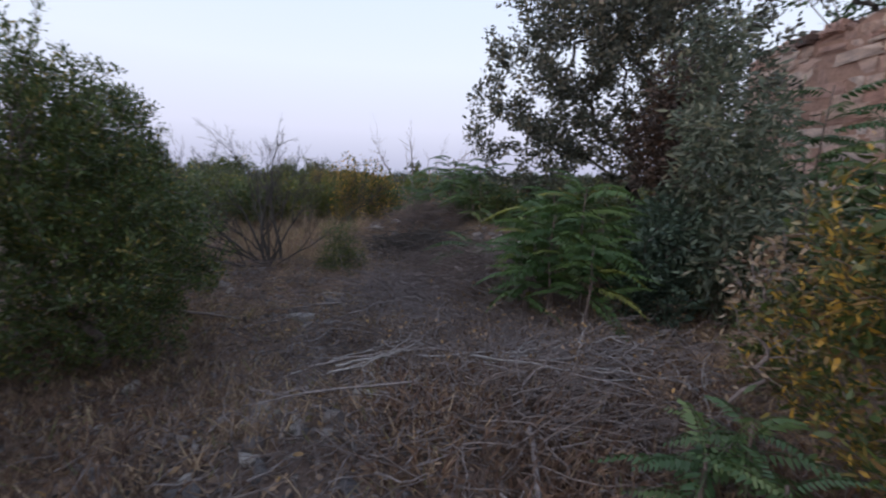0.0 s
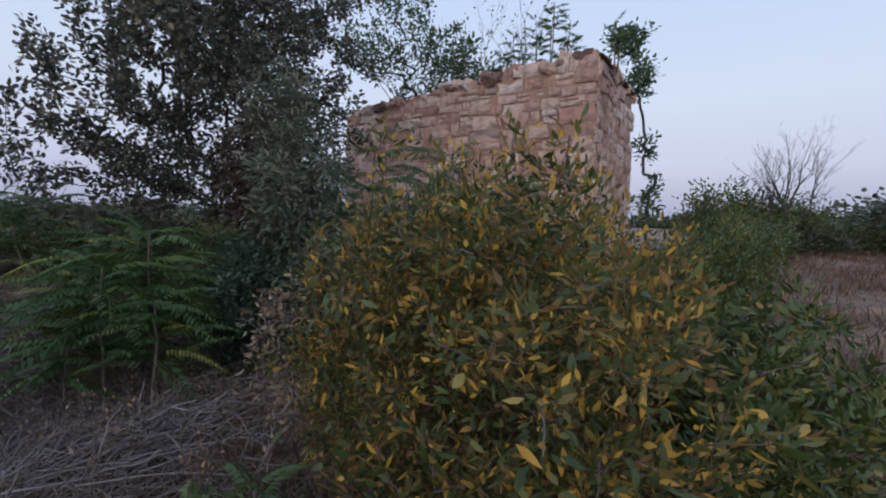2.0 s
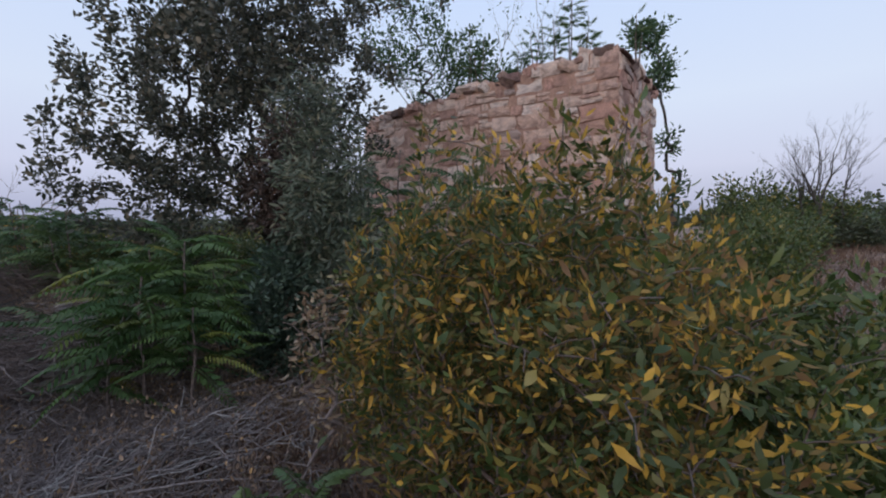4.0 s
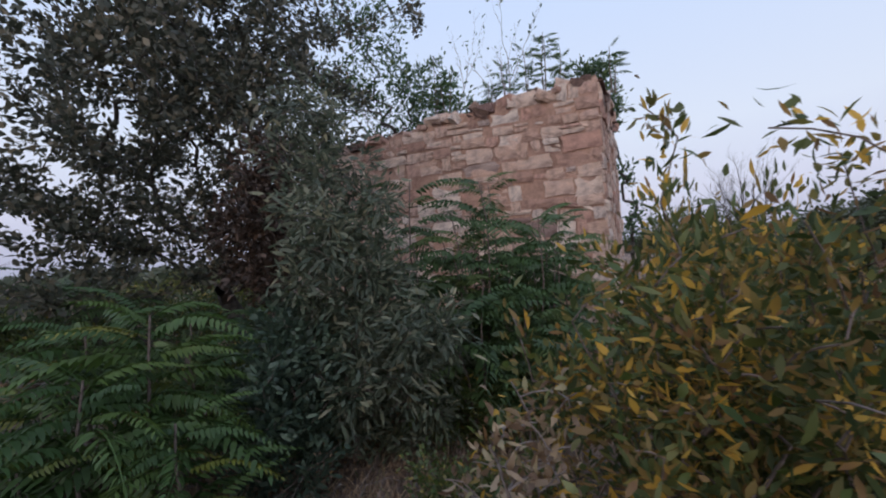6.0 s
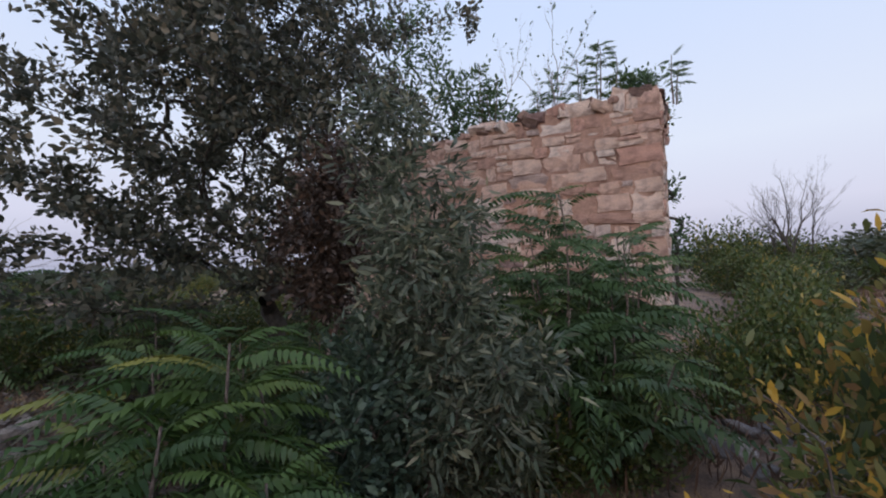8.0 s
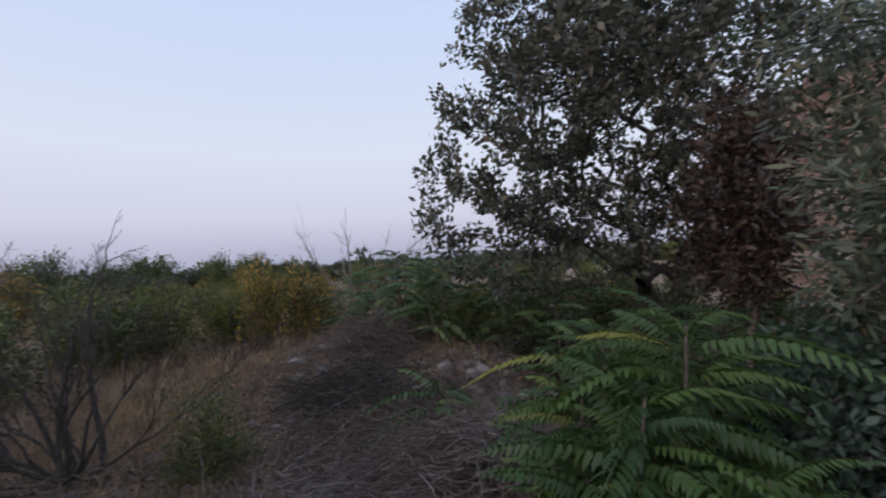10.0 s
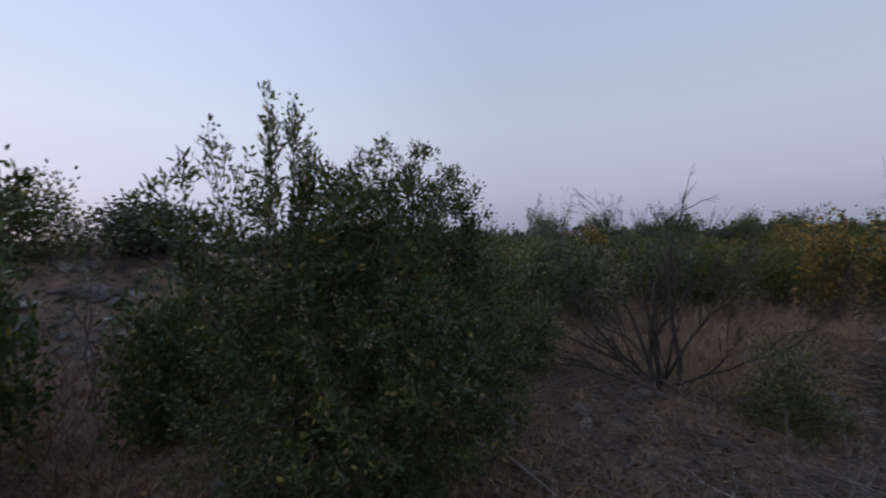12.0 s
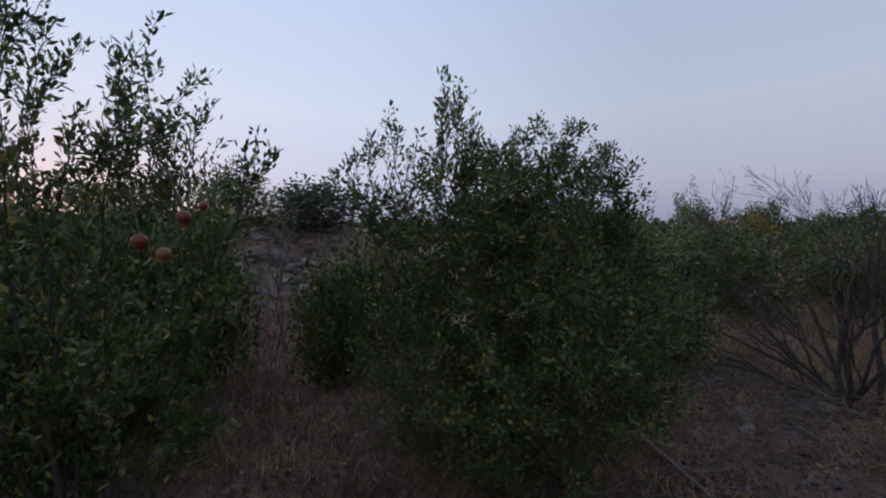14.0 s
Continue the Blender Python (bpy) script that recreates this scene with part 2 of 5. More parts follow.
def quad_mesh(name, verts, quads, material, smooth=False):
    """Fast mesh of equal-sized polygons from arrays."""
    me = bpy.data.meshes.new(name)
    n, k = quads.shape
    me.vertices.add(len(verts))
    me.vertices.foreach_set("co", np.asarray(verts, np.float32).ravel())
    me.loops.add(n * k)
    me.loops.foreach_set("vertex_index", quads.astype(np.int32).ravel())
    me.polygons.add(n)
    me.polygons.foreach_set("loop_start", np.arange(0, n * k, k, dtype=np.int32))
    if smooth:
        me.polygons.foreach_set("use_smooth", np.ones(n, bool))
    me.materials.append(material)
    me.update(calc_edges=True)
    return me


def child(name, me, parent, label="", m=None):
    ob = new(name, me)
    ob.parent = parent
    if m is not None:
        ob.matrix_basis = m
    if label:
        tagged(ob, label)
    return ob


def thing(name, at, label, category, group="", kind=""):
    ob = new(name)
    ob.empty_display_size = 0.2
    ob.location = at
    return tagged(ob, label, category, group, kind)


def unit(v):
    v = np.asarray(v, float)
    return v / np.maximum(np.linalg.norm(v, axis=-1, keepdims=True), 1e-9)


def leaf_arrays(pos, axis, length, width, curl=0.25):
    """Curved pointed leaves, six corners each: (n,6,3) points and quads/tris as index rows padded to quads."""
    n = len(pos)
    axis = unit(axis)
    side = unit(np.cross(axis, rng.normal(size=(n, 3))))
    nor = np.cross(axis, side)
    L, W = length[:, None], width[:, None]
    p = np.empty((n, 6, 3))
    p[:, 0] = pos
    p[:, 1] = pos + axis * L * 0.38 + side * W * 0.5 + nor * L * curl * 0.25
    p[:, 2] = pos + axis * L * 0.38 - side * W * 0.5 + nor * L * curl * 0.25
    p[:, 3] = pos + axis * L * 0.72 + side * W * 0.36 + nor * L * curl * 0.2
    p[:, 4] = pos + axis * L * 0.72 - side * W * 0.36 + nor * L * curl * 0.2
    p[:, 5] = pos + axis * L - nor * L * curl * 0.1
    o = np.arange(n)[:, None] * 6
    q = np.concatenate([o + np.array([[0, 2, 1]]), o + np.array([[1, 2, 4]]), o + np.array([[1, 4, 3]]), o + np.array([[3, 4, 5]])], axis=1).reshape(-1, 3)
    return p.reshape(-1, 3), q


def leaf_mesh(name, pos, axis, length, width, material, curl=0.25):
    v, q = leaf_arrays(np.asarray(pos, float), np.asarray(axis, float), np.asarray(length, float), np.asarray(width, float), curl)
    return quad_mesh(name, v, q, material)


def tube_arrays(paths, sides=5):
    """Tapered tubes round polylines: paths is a list of (points, radii)."""
    vs, fs, off = [], [], 0
    ang = np.arange(sides) * 2 * math.pi / sides
    for pts, rad in paths:
        pts, rad = np.asarray(pts, float), np.asarray(rad, float)
        d = unit(np.gradient(pts, axis=0))
        ref = np.where(np.abs(d[:, 2:3]) > 0.9, [[1.0, 0, 0]], [[0, 0, 1.0]])
        a = unit(np.cross(d, ref))
        b = np.cross(d, a)
        ring = pts[:, None] + rad[:, None, None] * (np.cos(ang)[None, :, None] * a[:, None] + np.sin(ang)[None, :, None] * b[:, None])
        k = len(pts)
        vs.append(ring.reshape(-1, 3))
        i = np.arange(k - 1)[:, None] * sides
        j = np.arange(sides)[None, :]
        jn = (j + 1) % sides
        fs.append((off + np.stack([i + j, i + jn, i + sides + jn, i + sides + j], -1)).reshape(-1, 4))
        off += k * sides
    return np.concatenate(vs), np.concatenate(fs)


def tube_mesh(name, paths, material, sides=5):
    v, f = tube_arrays(paths, sides)
    return quad_mesh(name, v, f, material, True)


def bent(a, b, wobble, n=6):
    """A slightly crooked line from a to b."""
    a, b = np.asarray(a, float), np.asarray(b, float)
    s = np.linspace(0, 1, n)[:, None]
    p = a + (b - a) * s
    w = rng.normal(size=(n, 3)) * wobble
    w[0] = 0
    return p + np.cumsum(w, 0) * np.minimum(1, s * 2)


# ---------------------------------------------------------------- ground
def gz(x, y):
    x, y = np.asarray(x, float), np.asarray(y, float)
    x, y = np.clip(x, -300, 300), np.clip(y, -300, 300)
    z = -0.18 + 0.0 * x
    z = z - 0.22 * np.exp(-(((x - 0.5) / 2.5) ** 2 + ((y - 5.2) / 1.8) ** 2))
    z = z + 0.30 / (1 + np.exp(-(y - 9.0) / 0.9))
    z = z + 0.45 * np.exp(-(((x + 0.4) / 1.5) ** 2 + ((y - 10.6) / 1.1) ** 2))
    z = z + 0.40 * np.exp(-(((x - 1.2) / 1.1) ** 2 + ((y - 9.2) / 0.9) ** 2))
    z = z - 1.25 * np.exp(-(((x - 11.5) / 4.5) ** 2 + ((y - 7.5) / 5.0) ** 2))
    z = z + 0.25 / (1 + np.exp((x + 4.5) / 0.8))
    west = 1.9 / (1 + np.exp((x + 10.2) / 0.55)) * np.exp(-((y - 0.5) / 6.0) ** 2)
    z = z + west
    z = z + 0.45 / (1 + np.exp(-(x - 19) / 2.5))
    z = z + 0.22 * np.exp(-(((x - 0.2) / 1.2) ** 2 + ((y - 2.4) / 1.0) ** 2))
    near = np.exp(-(np.hypot(x, y) / 60) ** 2)
    z = z + near * (0.05 * np.sin(1.7 * x + 0.6 * y) + 0.045 * np.sin(2.3 * y - 1.1 * x + 1.0) + 0.03 * np.sin(4.1 * x + 1.3) * np.sin(3.7 * y))
    return z


u = np.linspace(-1, 1, 321)
gx = np.sinh(u * 7.2) / np.sinh(7.2) * 2500
gx = np.sign(u) * (np.abs(u) * 14 + np.abs(gx)) + 1.0
gyy = gx + 5.0
X, Y = np.meshgrid(gx, gyy)
Z = gz(X, Y) + rng.normal(size=X.shape) * 0.012
gv = np.stack([X, Y, Z], -1).reshape(-1, 3)
ii, jj = np.meshgrid(np.arange(320), np.arange(320), indexing="ij")
gq = np.stack([ii * 321 + jj, ii * 321 + jj + 1, (ii + 1) * 321 + jj + 1, (ii + 1) * 321 + jj], -1).reshape(-1, 4)
ground = new("ground", quad_mesh("ground", gv, gq, SOIL, True))
tagged(ground, "dry brown earth with dust, straw and dead leaves", "ground", kind="structure")


# ---------------------------------------------------------------- plants
def in_lobes(lobes, n):
    """Points in a crown of ellipsoids, denser towards the outside."""
    lobes = np.asarray(lobes, float)
    vol = lobes[:, 3] * lobes[:, 4] * lobes[:, 5]
    pick = rng.choice(len(lobes), n, p=vol / vol.sum())
    d = unit(rng.normal(size=(n, 3)))
    r = rng.random(n)[:, None] ** 0.42 * (0.9 + 0.22 * rng.random(n)[:, None])
    return lobes[pick, :3] + d * r * lobes[pick, 3:6]


def grow(base, targets, trunk_top, trunk_r, tip_r=0.004, wander=0.05, up=0.3):
    """Branches: each target is joined by a crooked limb to the nearest limb nearer to the root. Returns trunk path, limb paths, twig ends with directions."""
    base, trunk_top = np.asarray(base, float), np.asarray(trunk_top, float)
    tk = bent(base, trunk_top, wander * 0.6, 7)
    nodes, parent = [p for p in tk], list(range(-1, 6))
    order = np.argsort(np.linalg.norm(targets - trunk_top, axis=1))
    limbs, ends = [], []
    for i in order:
        t = targets[i]
        arr = np.asarray(nodes)
        dist = np.linalg.norm(arr - t, axis=1) + np.maximum(0, arr[:, 2] - t[2]) * 0.6
        dist[:4] += 1.0
        j = int(np.argmin(dist))
        a = arr[j]
        ln = np.linalg.norm(t - a)
        k = max(3, min(7, int(ln / 0.25) + 2))
        path = bent(a, t, wander * ln / k, k)
        path[1:-1, 2] += up * 0.15 * ln * np.sin(np.linspace(0, math.pi, k))[1:-1]
        start = len(nodes)
        for m_ in range(1, k):
            nodes.append(path[m_])
            parent.append(j if m_ == 1 else start + m_ - 2)
        limbs.append((j, start, k, path))
        ends.append(len(nodes) - 1)
    load = np.zeros(len(nodes))
    for e in ends:
        load[e] += 1
    for i in range(len(nodes) - 1, 0, -1):
        if parent[i] >= 0:
            load[parent[i]] += load[i]
    rad = tip_r + (trunk_r - tip_r) * (load / max(load[0], 1)) ** 0.62
    tubes = [(p, np.concatenate([[min(rad[j], rad[s] * 1.15)], rad[s:s + k - 1]])) for j, s, k, p in limbs]
    trunk = (tk, rad[:7] * np.array([1.35, 1.1, 1, 1, 1, 1, 1]))
    return trunk, tubes


def dress(tubes, count, length, width, spread=0.06, lift=0.2, droop=0.0, thin=0.02):
    """Leaf places along and round the thin ends of the limbs, count in all."""
    tubes = [(p, r) for p, r in tubes if r[-1] < thin]
    wgt = np.array([np.linalg.norm(np.diff(p, axis=0), axis=1).sum() + 0.12 for p, _ in tubes])
    num = rng.multinomial(count, wgt / wgt.sum())
    P, A = [], []
    for (pts, rad), n in zip(tubes, num):
        if n == 0:
            continue
        s = (1 - rng.random(n) ** 1.5 * 0.9) * (len(pts) - 1)
        i = np.minimum(s.astype(int), len(pts) - 2)
        f = (s - i)[:, None]
        p = pts[i] * (1 - f) + pts[i + 1] * f
        d = unit(pts[i + 1] - pts[i])
        off = rng.normal(size=(n, 3)) * spread
        A.append(unit(d * 0.6 + unit(off) * 0.7 + rng.normal(size=(n, 3)) * 0.45 + np.array([0, 0, lift - droop])))
        P.append(p + off)
    P, A = np.concatenate(P), np.concatenate(A)
    n = len(P)
    return P, A, length * rng.uniform(0.45, 1.3, n), width * rng.uniform(0.5, 1.3, n)


def plant(name, label, category, base, lobes, twigs, leaves, leaf, leafmat, barkmat=BARK, trunk_top=None, trunk_r=0.05, spread=0.05, lift=0.2, droop=0.0, group="", curl=0.25, wander=0.12, thin=0.03, stems="trunk", tip_r=0.002, extra=None, limbs=10, z=None):
    """A tree or shrub: trunk, its thickest limbs one by one, the fine twigs, and a crown of separate leaves."""
    bx, by = base
    reseed(bx, by)
    bz = float(gz(bx, by)) - 0.04 if z is None else z
    top = trunk_top or (bx + 0.05, by, bz + 0.4)
    targets = in_lobes(lobes, twigs)
    targets[:, 2] = np.maximum(targets[:, 2], gz(targets[:, 0], targets[:, 1]) + 0.05)
    if extra is not None:
        targets = np.concatenate([targets, np.asarray(extra, float)])
    trunk, tubes = grow((bx, by, bz), targets, top, trunk_r, tip_r, wander)
    o = np.array([bx, by, bz])
    root = thing(name, tuple(o), label, category, group)
    child(stems, tube_mesh(stems, [(trunk[0] - o, trunk[1])], barkmat, 8), root)
    order = sorted(range(len(tubes)), key=lambda i: -tubes[i][1][0])
    for i in order[:limbs]:
        child("limb", tube_mesh("limb", [(tubes[i][0] - o, tubes[i][1])], barkmat, 6), root)
    fine = child("twig_work", tube_mesh("twig_work", [(tubes[i][0] - o, tubes[i][1]) for i in order[limbs:]], barkmat, 3), root)
    tagged(fine, kind="stuff")
    if leaves:
        P, A, L, W = dress(tubes, leaves, leaf[0], leaf[1], spread, lift, droop, thin)
        tagged(child("crown", leaf_mesh("crown", P - o, A, L, W, leafmat, curl), root), kind="stuff")
    return root, tubes


def fork(start, way, length, r, depth, spread, out, kids=3, up=0.2, shrink=0.62):
    """Adds a crooked limb and its side limbs, each smaller than its parent."""
    pts = bent(start, np.asarray(start) + unit(way) * length, 0.035 * length, 6)
    rad = np.linspace(r, max(r * 0.5, 0.0022), 6)
    out.append((pts, rad))
    if depth:
        for k in range(kids):
            i = 5 if k == 0 else int(rng.integers(2, 6))
            w = unit(unit(way) + rng.normal(size=3) * spread * (0.5 if k == 0 else 1) + np.array([0, 0, up]))
            fork(pts[i], w, length * shrink * rng.uniform(0.7, 1.25), rad[i] * 0.78, depth - 1, spread, out, kids, up, shrink)


def fork_plant(name, label, category, base, stems, depth, spread, material, leaves=0, leaf=(0.05, 0.015), leafmat=None, kids=3, up=0.2, shrink=0.62, leaf_spread=0.04, lift=0.3):
    """A plant of forking stems: stems is a list of (direction, length, radius)."""
    reseed(base[0], base[1])
    o = np.array([base[0], base[1], float(gz(*base)) - 0.03])
    root = thing(name, tuple(o), label, category)
    every = []
    for way, length, r in stems:
        out = []
        fork(np.zeros(3) + rng.normal(size=3) * np.array([0.03, 0.03, 0]), way, length, r, depth, spread, out, kids, up, shrink)
        for q, _ in out:
            q[:, 2] = np.maximum(q[:, 2], 0.02)
        child("stem", tube_mesh("stem", out[:1], material, 6), root)
        every += out
        tagged(child("twig_work", tube_mesh("twig_work", out[1:], material, 4), root), kind="stuff")
    if leaves:
        P, A, L, W = dress([(q, r) for q, r in every if r[-1] < 0.006], leaves, leaf[0], leaf[1], leaf_spread, lift)
        tagged(child("crown", leaf_mesh("crown", P, A, L, W, leafmat), root), kind="stuff")
    return root


def frond_mesh(name, length, pairs, leaflet, material, sag, wide=0.3):
    """A feather-shaped leaf along +x: a drooping flat rib with pairs of pointed leaflets grown from it."""
    f = np.concatenate([[0.0, 0.07], np.linspace(0.14, 1.0, pairs)])
    rib = np.stack([f * length * (1 - 0.12 * sag * f), 0.02 * np.sin(f * 3), length * (0.16 * f - sag * 0.5 * f ** 2)], -1)
    k = len(f)
    verts, faces = [], []
    for i in range(k):
        w = 0.006 * (1 - 0.75 * f[i])
        verts += [tuple(rib[i] + (0, -w, 0)), tuple(rib[i] + (0, w, 0))]
        if i:
            faces += [(2 * i - 2, 2 * i, 2 * i + 1), (2 * i - 2, 2 * i + 1, 2 * i - 1)]
    for i in range(2, k):
        for s_, b in ((-1, 2 * i), (1, 2 * i + 1)):
            L = leaflet * (0.55 + 0.6 * math.sin(math.pi * min(1, 0.25 + f[i] * 0.72))) * rng.uniform(0.85, 1.1)
            a = unit(np.array((0.38 + 0.5 * (i == k - 1), s_ * 0.8, -0.5 - 0.2 * f[i] + rng.normal() * 0.14)))
            sd_ = unit(np.cross(a, (0, 0, 1.0)) + rng.normal(size=3) * 0.15)
            nr = np.cross(sd_, a)
            p, W = np.array(verts[b]), L * wide
            o = len(verts)
            verts += [tuple(p + a * L * 0.35 + sd_ * W * 0.5), tuple(p + a * L * 0.35 - sd_ * W * 0.5), tuple(p + a * L * 0.75 + sd_ * W * 0.3 - nr * L * 0.06), tuple(p + a * L * 0.75 - sd_ * W * 0.3 - nr * L * 0.06), tuple(p + a * L - nr * L * 0.18)]
            faces += [(b, o + 1, o), (o, o + 1, o + 3), (o, o + 3, o + 2), (o + 2, o + 3, o + 4)]
    return quad_mesh(name, np.array(verts), np.array(faces), material)


FRONDS = [frond_mesh("frond", 0.68 + 0.06 * i, 16 + i % 3, 0.115, FROND, 0.8 + 0.25 * (i % 3), 0.30) for i in range(6)]
DARK_FRONDS = [frond_mesh("frond", 0.52 + 0.06 * i, 12 + i % 3, 0.115, DARK_FROND, 0.85 + 0.25 * (i % 3), 0.33) for i in range(6)]
TOP_FRONDS = [frond_mesh("frond", 0.42 + 0.05 * i, 8 + i % 2, 0.13, DARK_FROND, 0.6 + 0.2 * (i % 3), 0.38) for i in range(4)]


def ailanthus(at, height, fronds, pool, label, group, size=1.0, lean=(0, 0), low=0.25, spread=0.35, stems=1, z=None):
    """A tree-of-heaven sapling: bare stems, whorls of long feathered leaves."""
    reseed(at[0], at[1])
    bz = (float(gz(*at)) - 0.03) if z is None else z
    root = thing("ailanthus_sapling", (at[0], at[1], bz), label, "shrub", group)
    for k in range(stems):
        a0 = rng.random() * 6.28
        r0 = spread * (k > 0) * rng.uniform(0.5, 1)
        hk = height * (1 if k == 0 else rng.uniform(0.6, 0.95))
        foot = np.array([0.08 * math.cos(a0) * (k > 0), 0.08 * math.sin(a0) * (k > 0), 0])
        tip = np.array([lean[0] + r0 * math.cos(a0), lean[1] + r0 * math.sin(a0), hk])
        path = bent(foot, tip, 0.012 * height, 7)
        child("stem", tube_mesh("stem", [(path, np.linspace(0.022, 0.007, 7))], TWIG, 6), root)
        n = fronds // stems
        for i in range(n):
            f = low + (1 - low) * ((i + rng.random()) / n) ** 0.75
            p = np.array([np.interp(f, np.linspace(0, 1, 7), path[:, c]) for c in range(3)])
            az = i * 137.5 + rng.normal() * 18
            pitch_ = -(10 + 18 * f ** 3) + rng.normal() * 10
            sc = size * rng.uniform(0.75, 1.15) * (0.7 + 0.5 * math.sin(math.pi * min(1.0, f * 0.9)))
            m = Matrix.LocRotScale(Vector(p), Euler((rng.normal() * 0.2, radians(pitch_), radians(az))), Vector((sc, sc, sc)))
            child("frond", pool[int(rng.integers(len(pool)))], root, m=m)
    return root


# ---------------------------------------------------------------- the ruin
def stone_variant(name, material):
    """A worn squared block, one unit each way, 26 points."""
    bm = bmesh.new()
    bmesh.ops.create_cube(bm, size=1.0)
    bmesh.ops.subdivide_edges(bm, edges=bm.edges[:], cuts=1, use_grid_fill=True)
    for v in bm.verts:
        c = sum(abs(abs(k) - 0.5) < 1e-4 for k in v.co)
        v.co *= {1: 1.0, 2: 0.99, 3: 0.955}.get(c, 1)
        v.co += Vector(rng.normal(size=3) * 0.045)
    me = bpy.data.meshes.new(name)
    bm.to_mesh(me)
    bm.free()
    me.materials.append(material)
    me.polygons.foreach_set("use_smooth", [False] * len(me.polygons))
    return me


def rock_variant(name, material, rough=0.22):
    bm = bmesh.new()
    bmesh.ops.create_icosphere(bm, subdivisions=2, radius=0.5)
    off = Vector(rng.random(3) * 50)
    for v in bm.verts:
        n = noise.noise(v.co * 2.2 + off) * rough * 2 + noise.noise(v.co * 5 + off) * rough * 0.5
        v.co *= 1 + n
    for _ in range(9):
        cut = Vector(rng.normal(size=3)).normalized()
        at = rng.uniform(0.24, 0.4)
        for v in bm.verts:
            d = v.co.dot(cut)
            if d > at:
                v.co -= cut * (d - at)
    me = bpy.data.meshes.new(name)
    bm.to_mesh(me)
    bm.free()
    me.materials.append(material)
    return me


BLOCKS = [stone_variant("stone", WALL_STONE) for _ in range(16)]


def patch_variant(name, material):
    """A ragged-edged flake of render, a unit wide, tall and thick."""
    k = 22
    ang = np.linspace(0, 2 * math.pi, k, endpoint=False)
    r = 0.5 * (0.72 + 0.28 * rng.random(k)) * (1 + 0.15 * np.sin(3 * ang + rng.random() * 6))
    v = [(r[i] * math.cos(ang[i]), 0.5, r[i] * math.sin(ang[i])) for i in range(k)]
    v += [(0.86 * r[i] * math.cos(ang[i]), -0.4, 0.86 * r[i] * math.sin(ang[i])) for i in range(k)]
    v.append((0, -0.5, 0))
    f = [(i, (i + 1) % k, k + (i + 1) % k, k + i) for i in range(k)] + [(k + i, k + (i + 1) % k, 2 * k) for i in range(k)]
    return mesh_from(name, v, f, material, True)


PATCHES = [patch_variant("render_patch", OLD_RENDER) for _ in range(6)]
RIM_BLOCKS = [stone_variant("stone", RIM_STONE) for _ in range(5)]
ROCKS = [rock_variant("stone", RUBBLE) for _ in range(8)]
PALE_ROCKS = [rock_variant("stone", PALE_RUBBLE) for _ in range(6)]


def prism(name, outline, y0, y1, material):
    """An outline in x, z drawn out from y0 to y1."""
    n = len(outline)
    v = [(x, y0, z) for x, z in outline] + [(x, y1, z) for x, z in outline]
    f = [tuple(range(n)), tuple(range(2 * n - 1, n - 1, -1))] + [(i, i + n, (i + 1) % n + n, (i + 1) % n) for i in range(n)]
    return mesh_from(name, v, f, material)


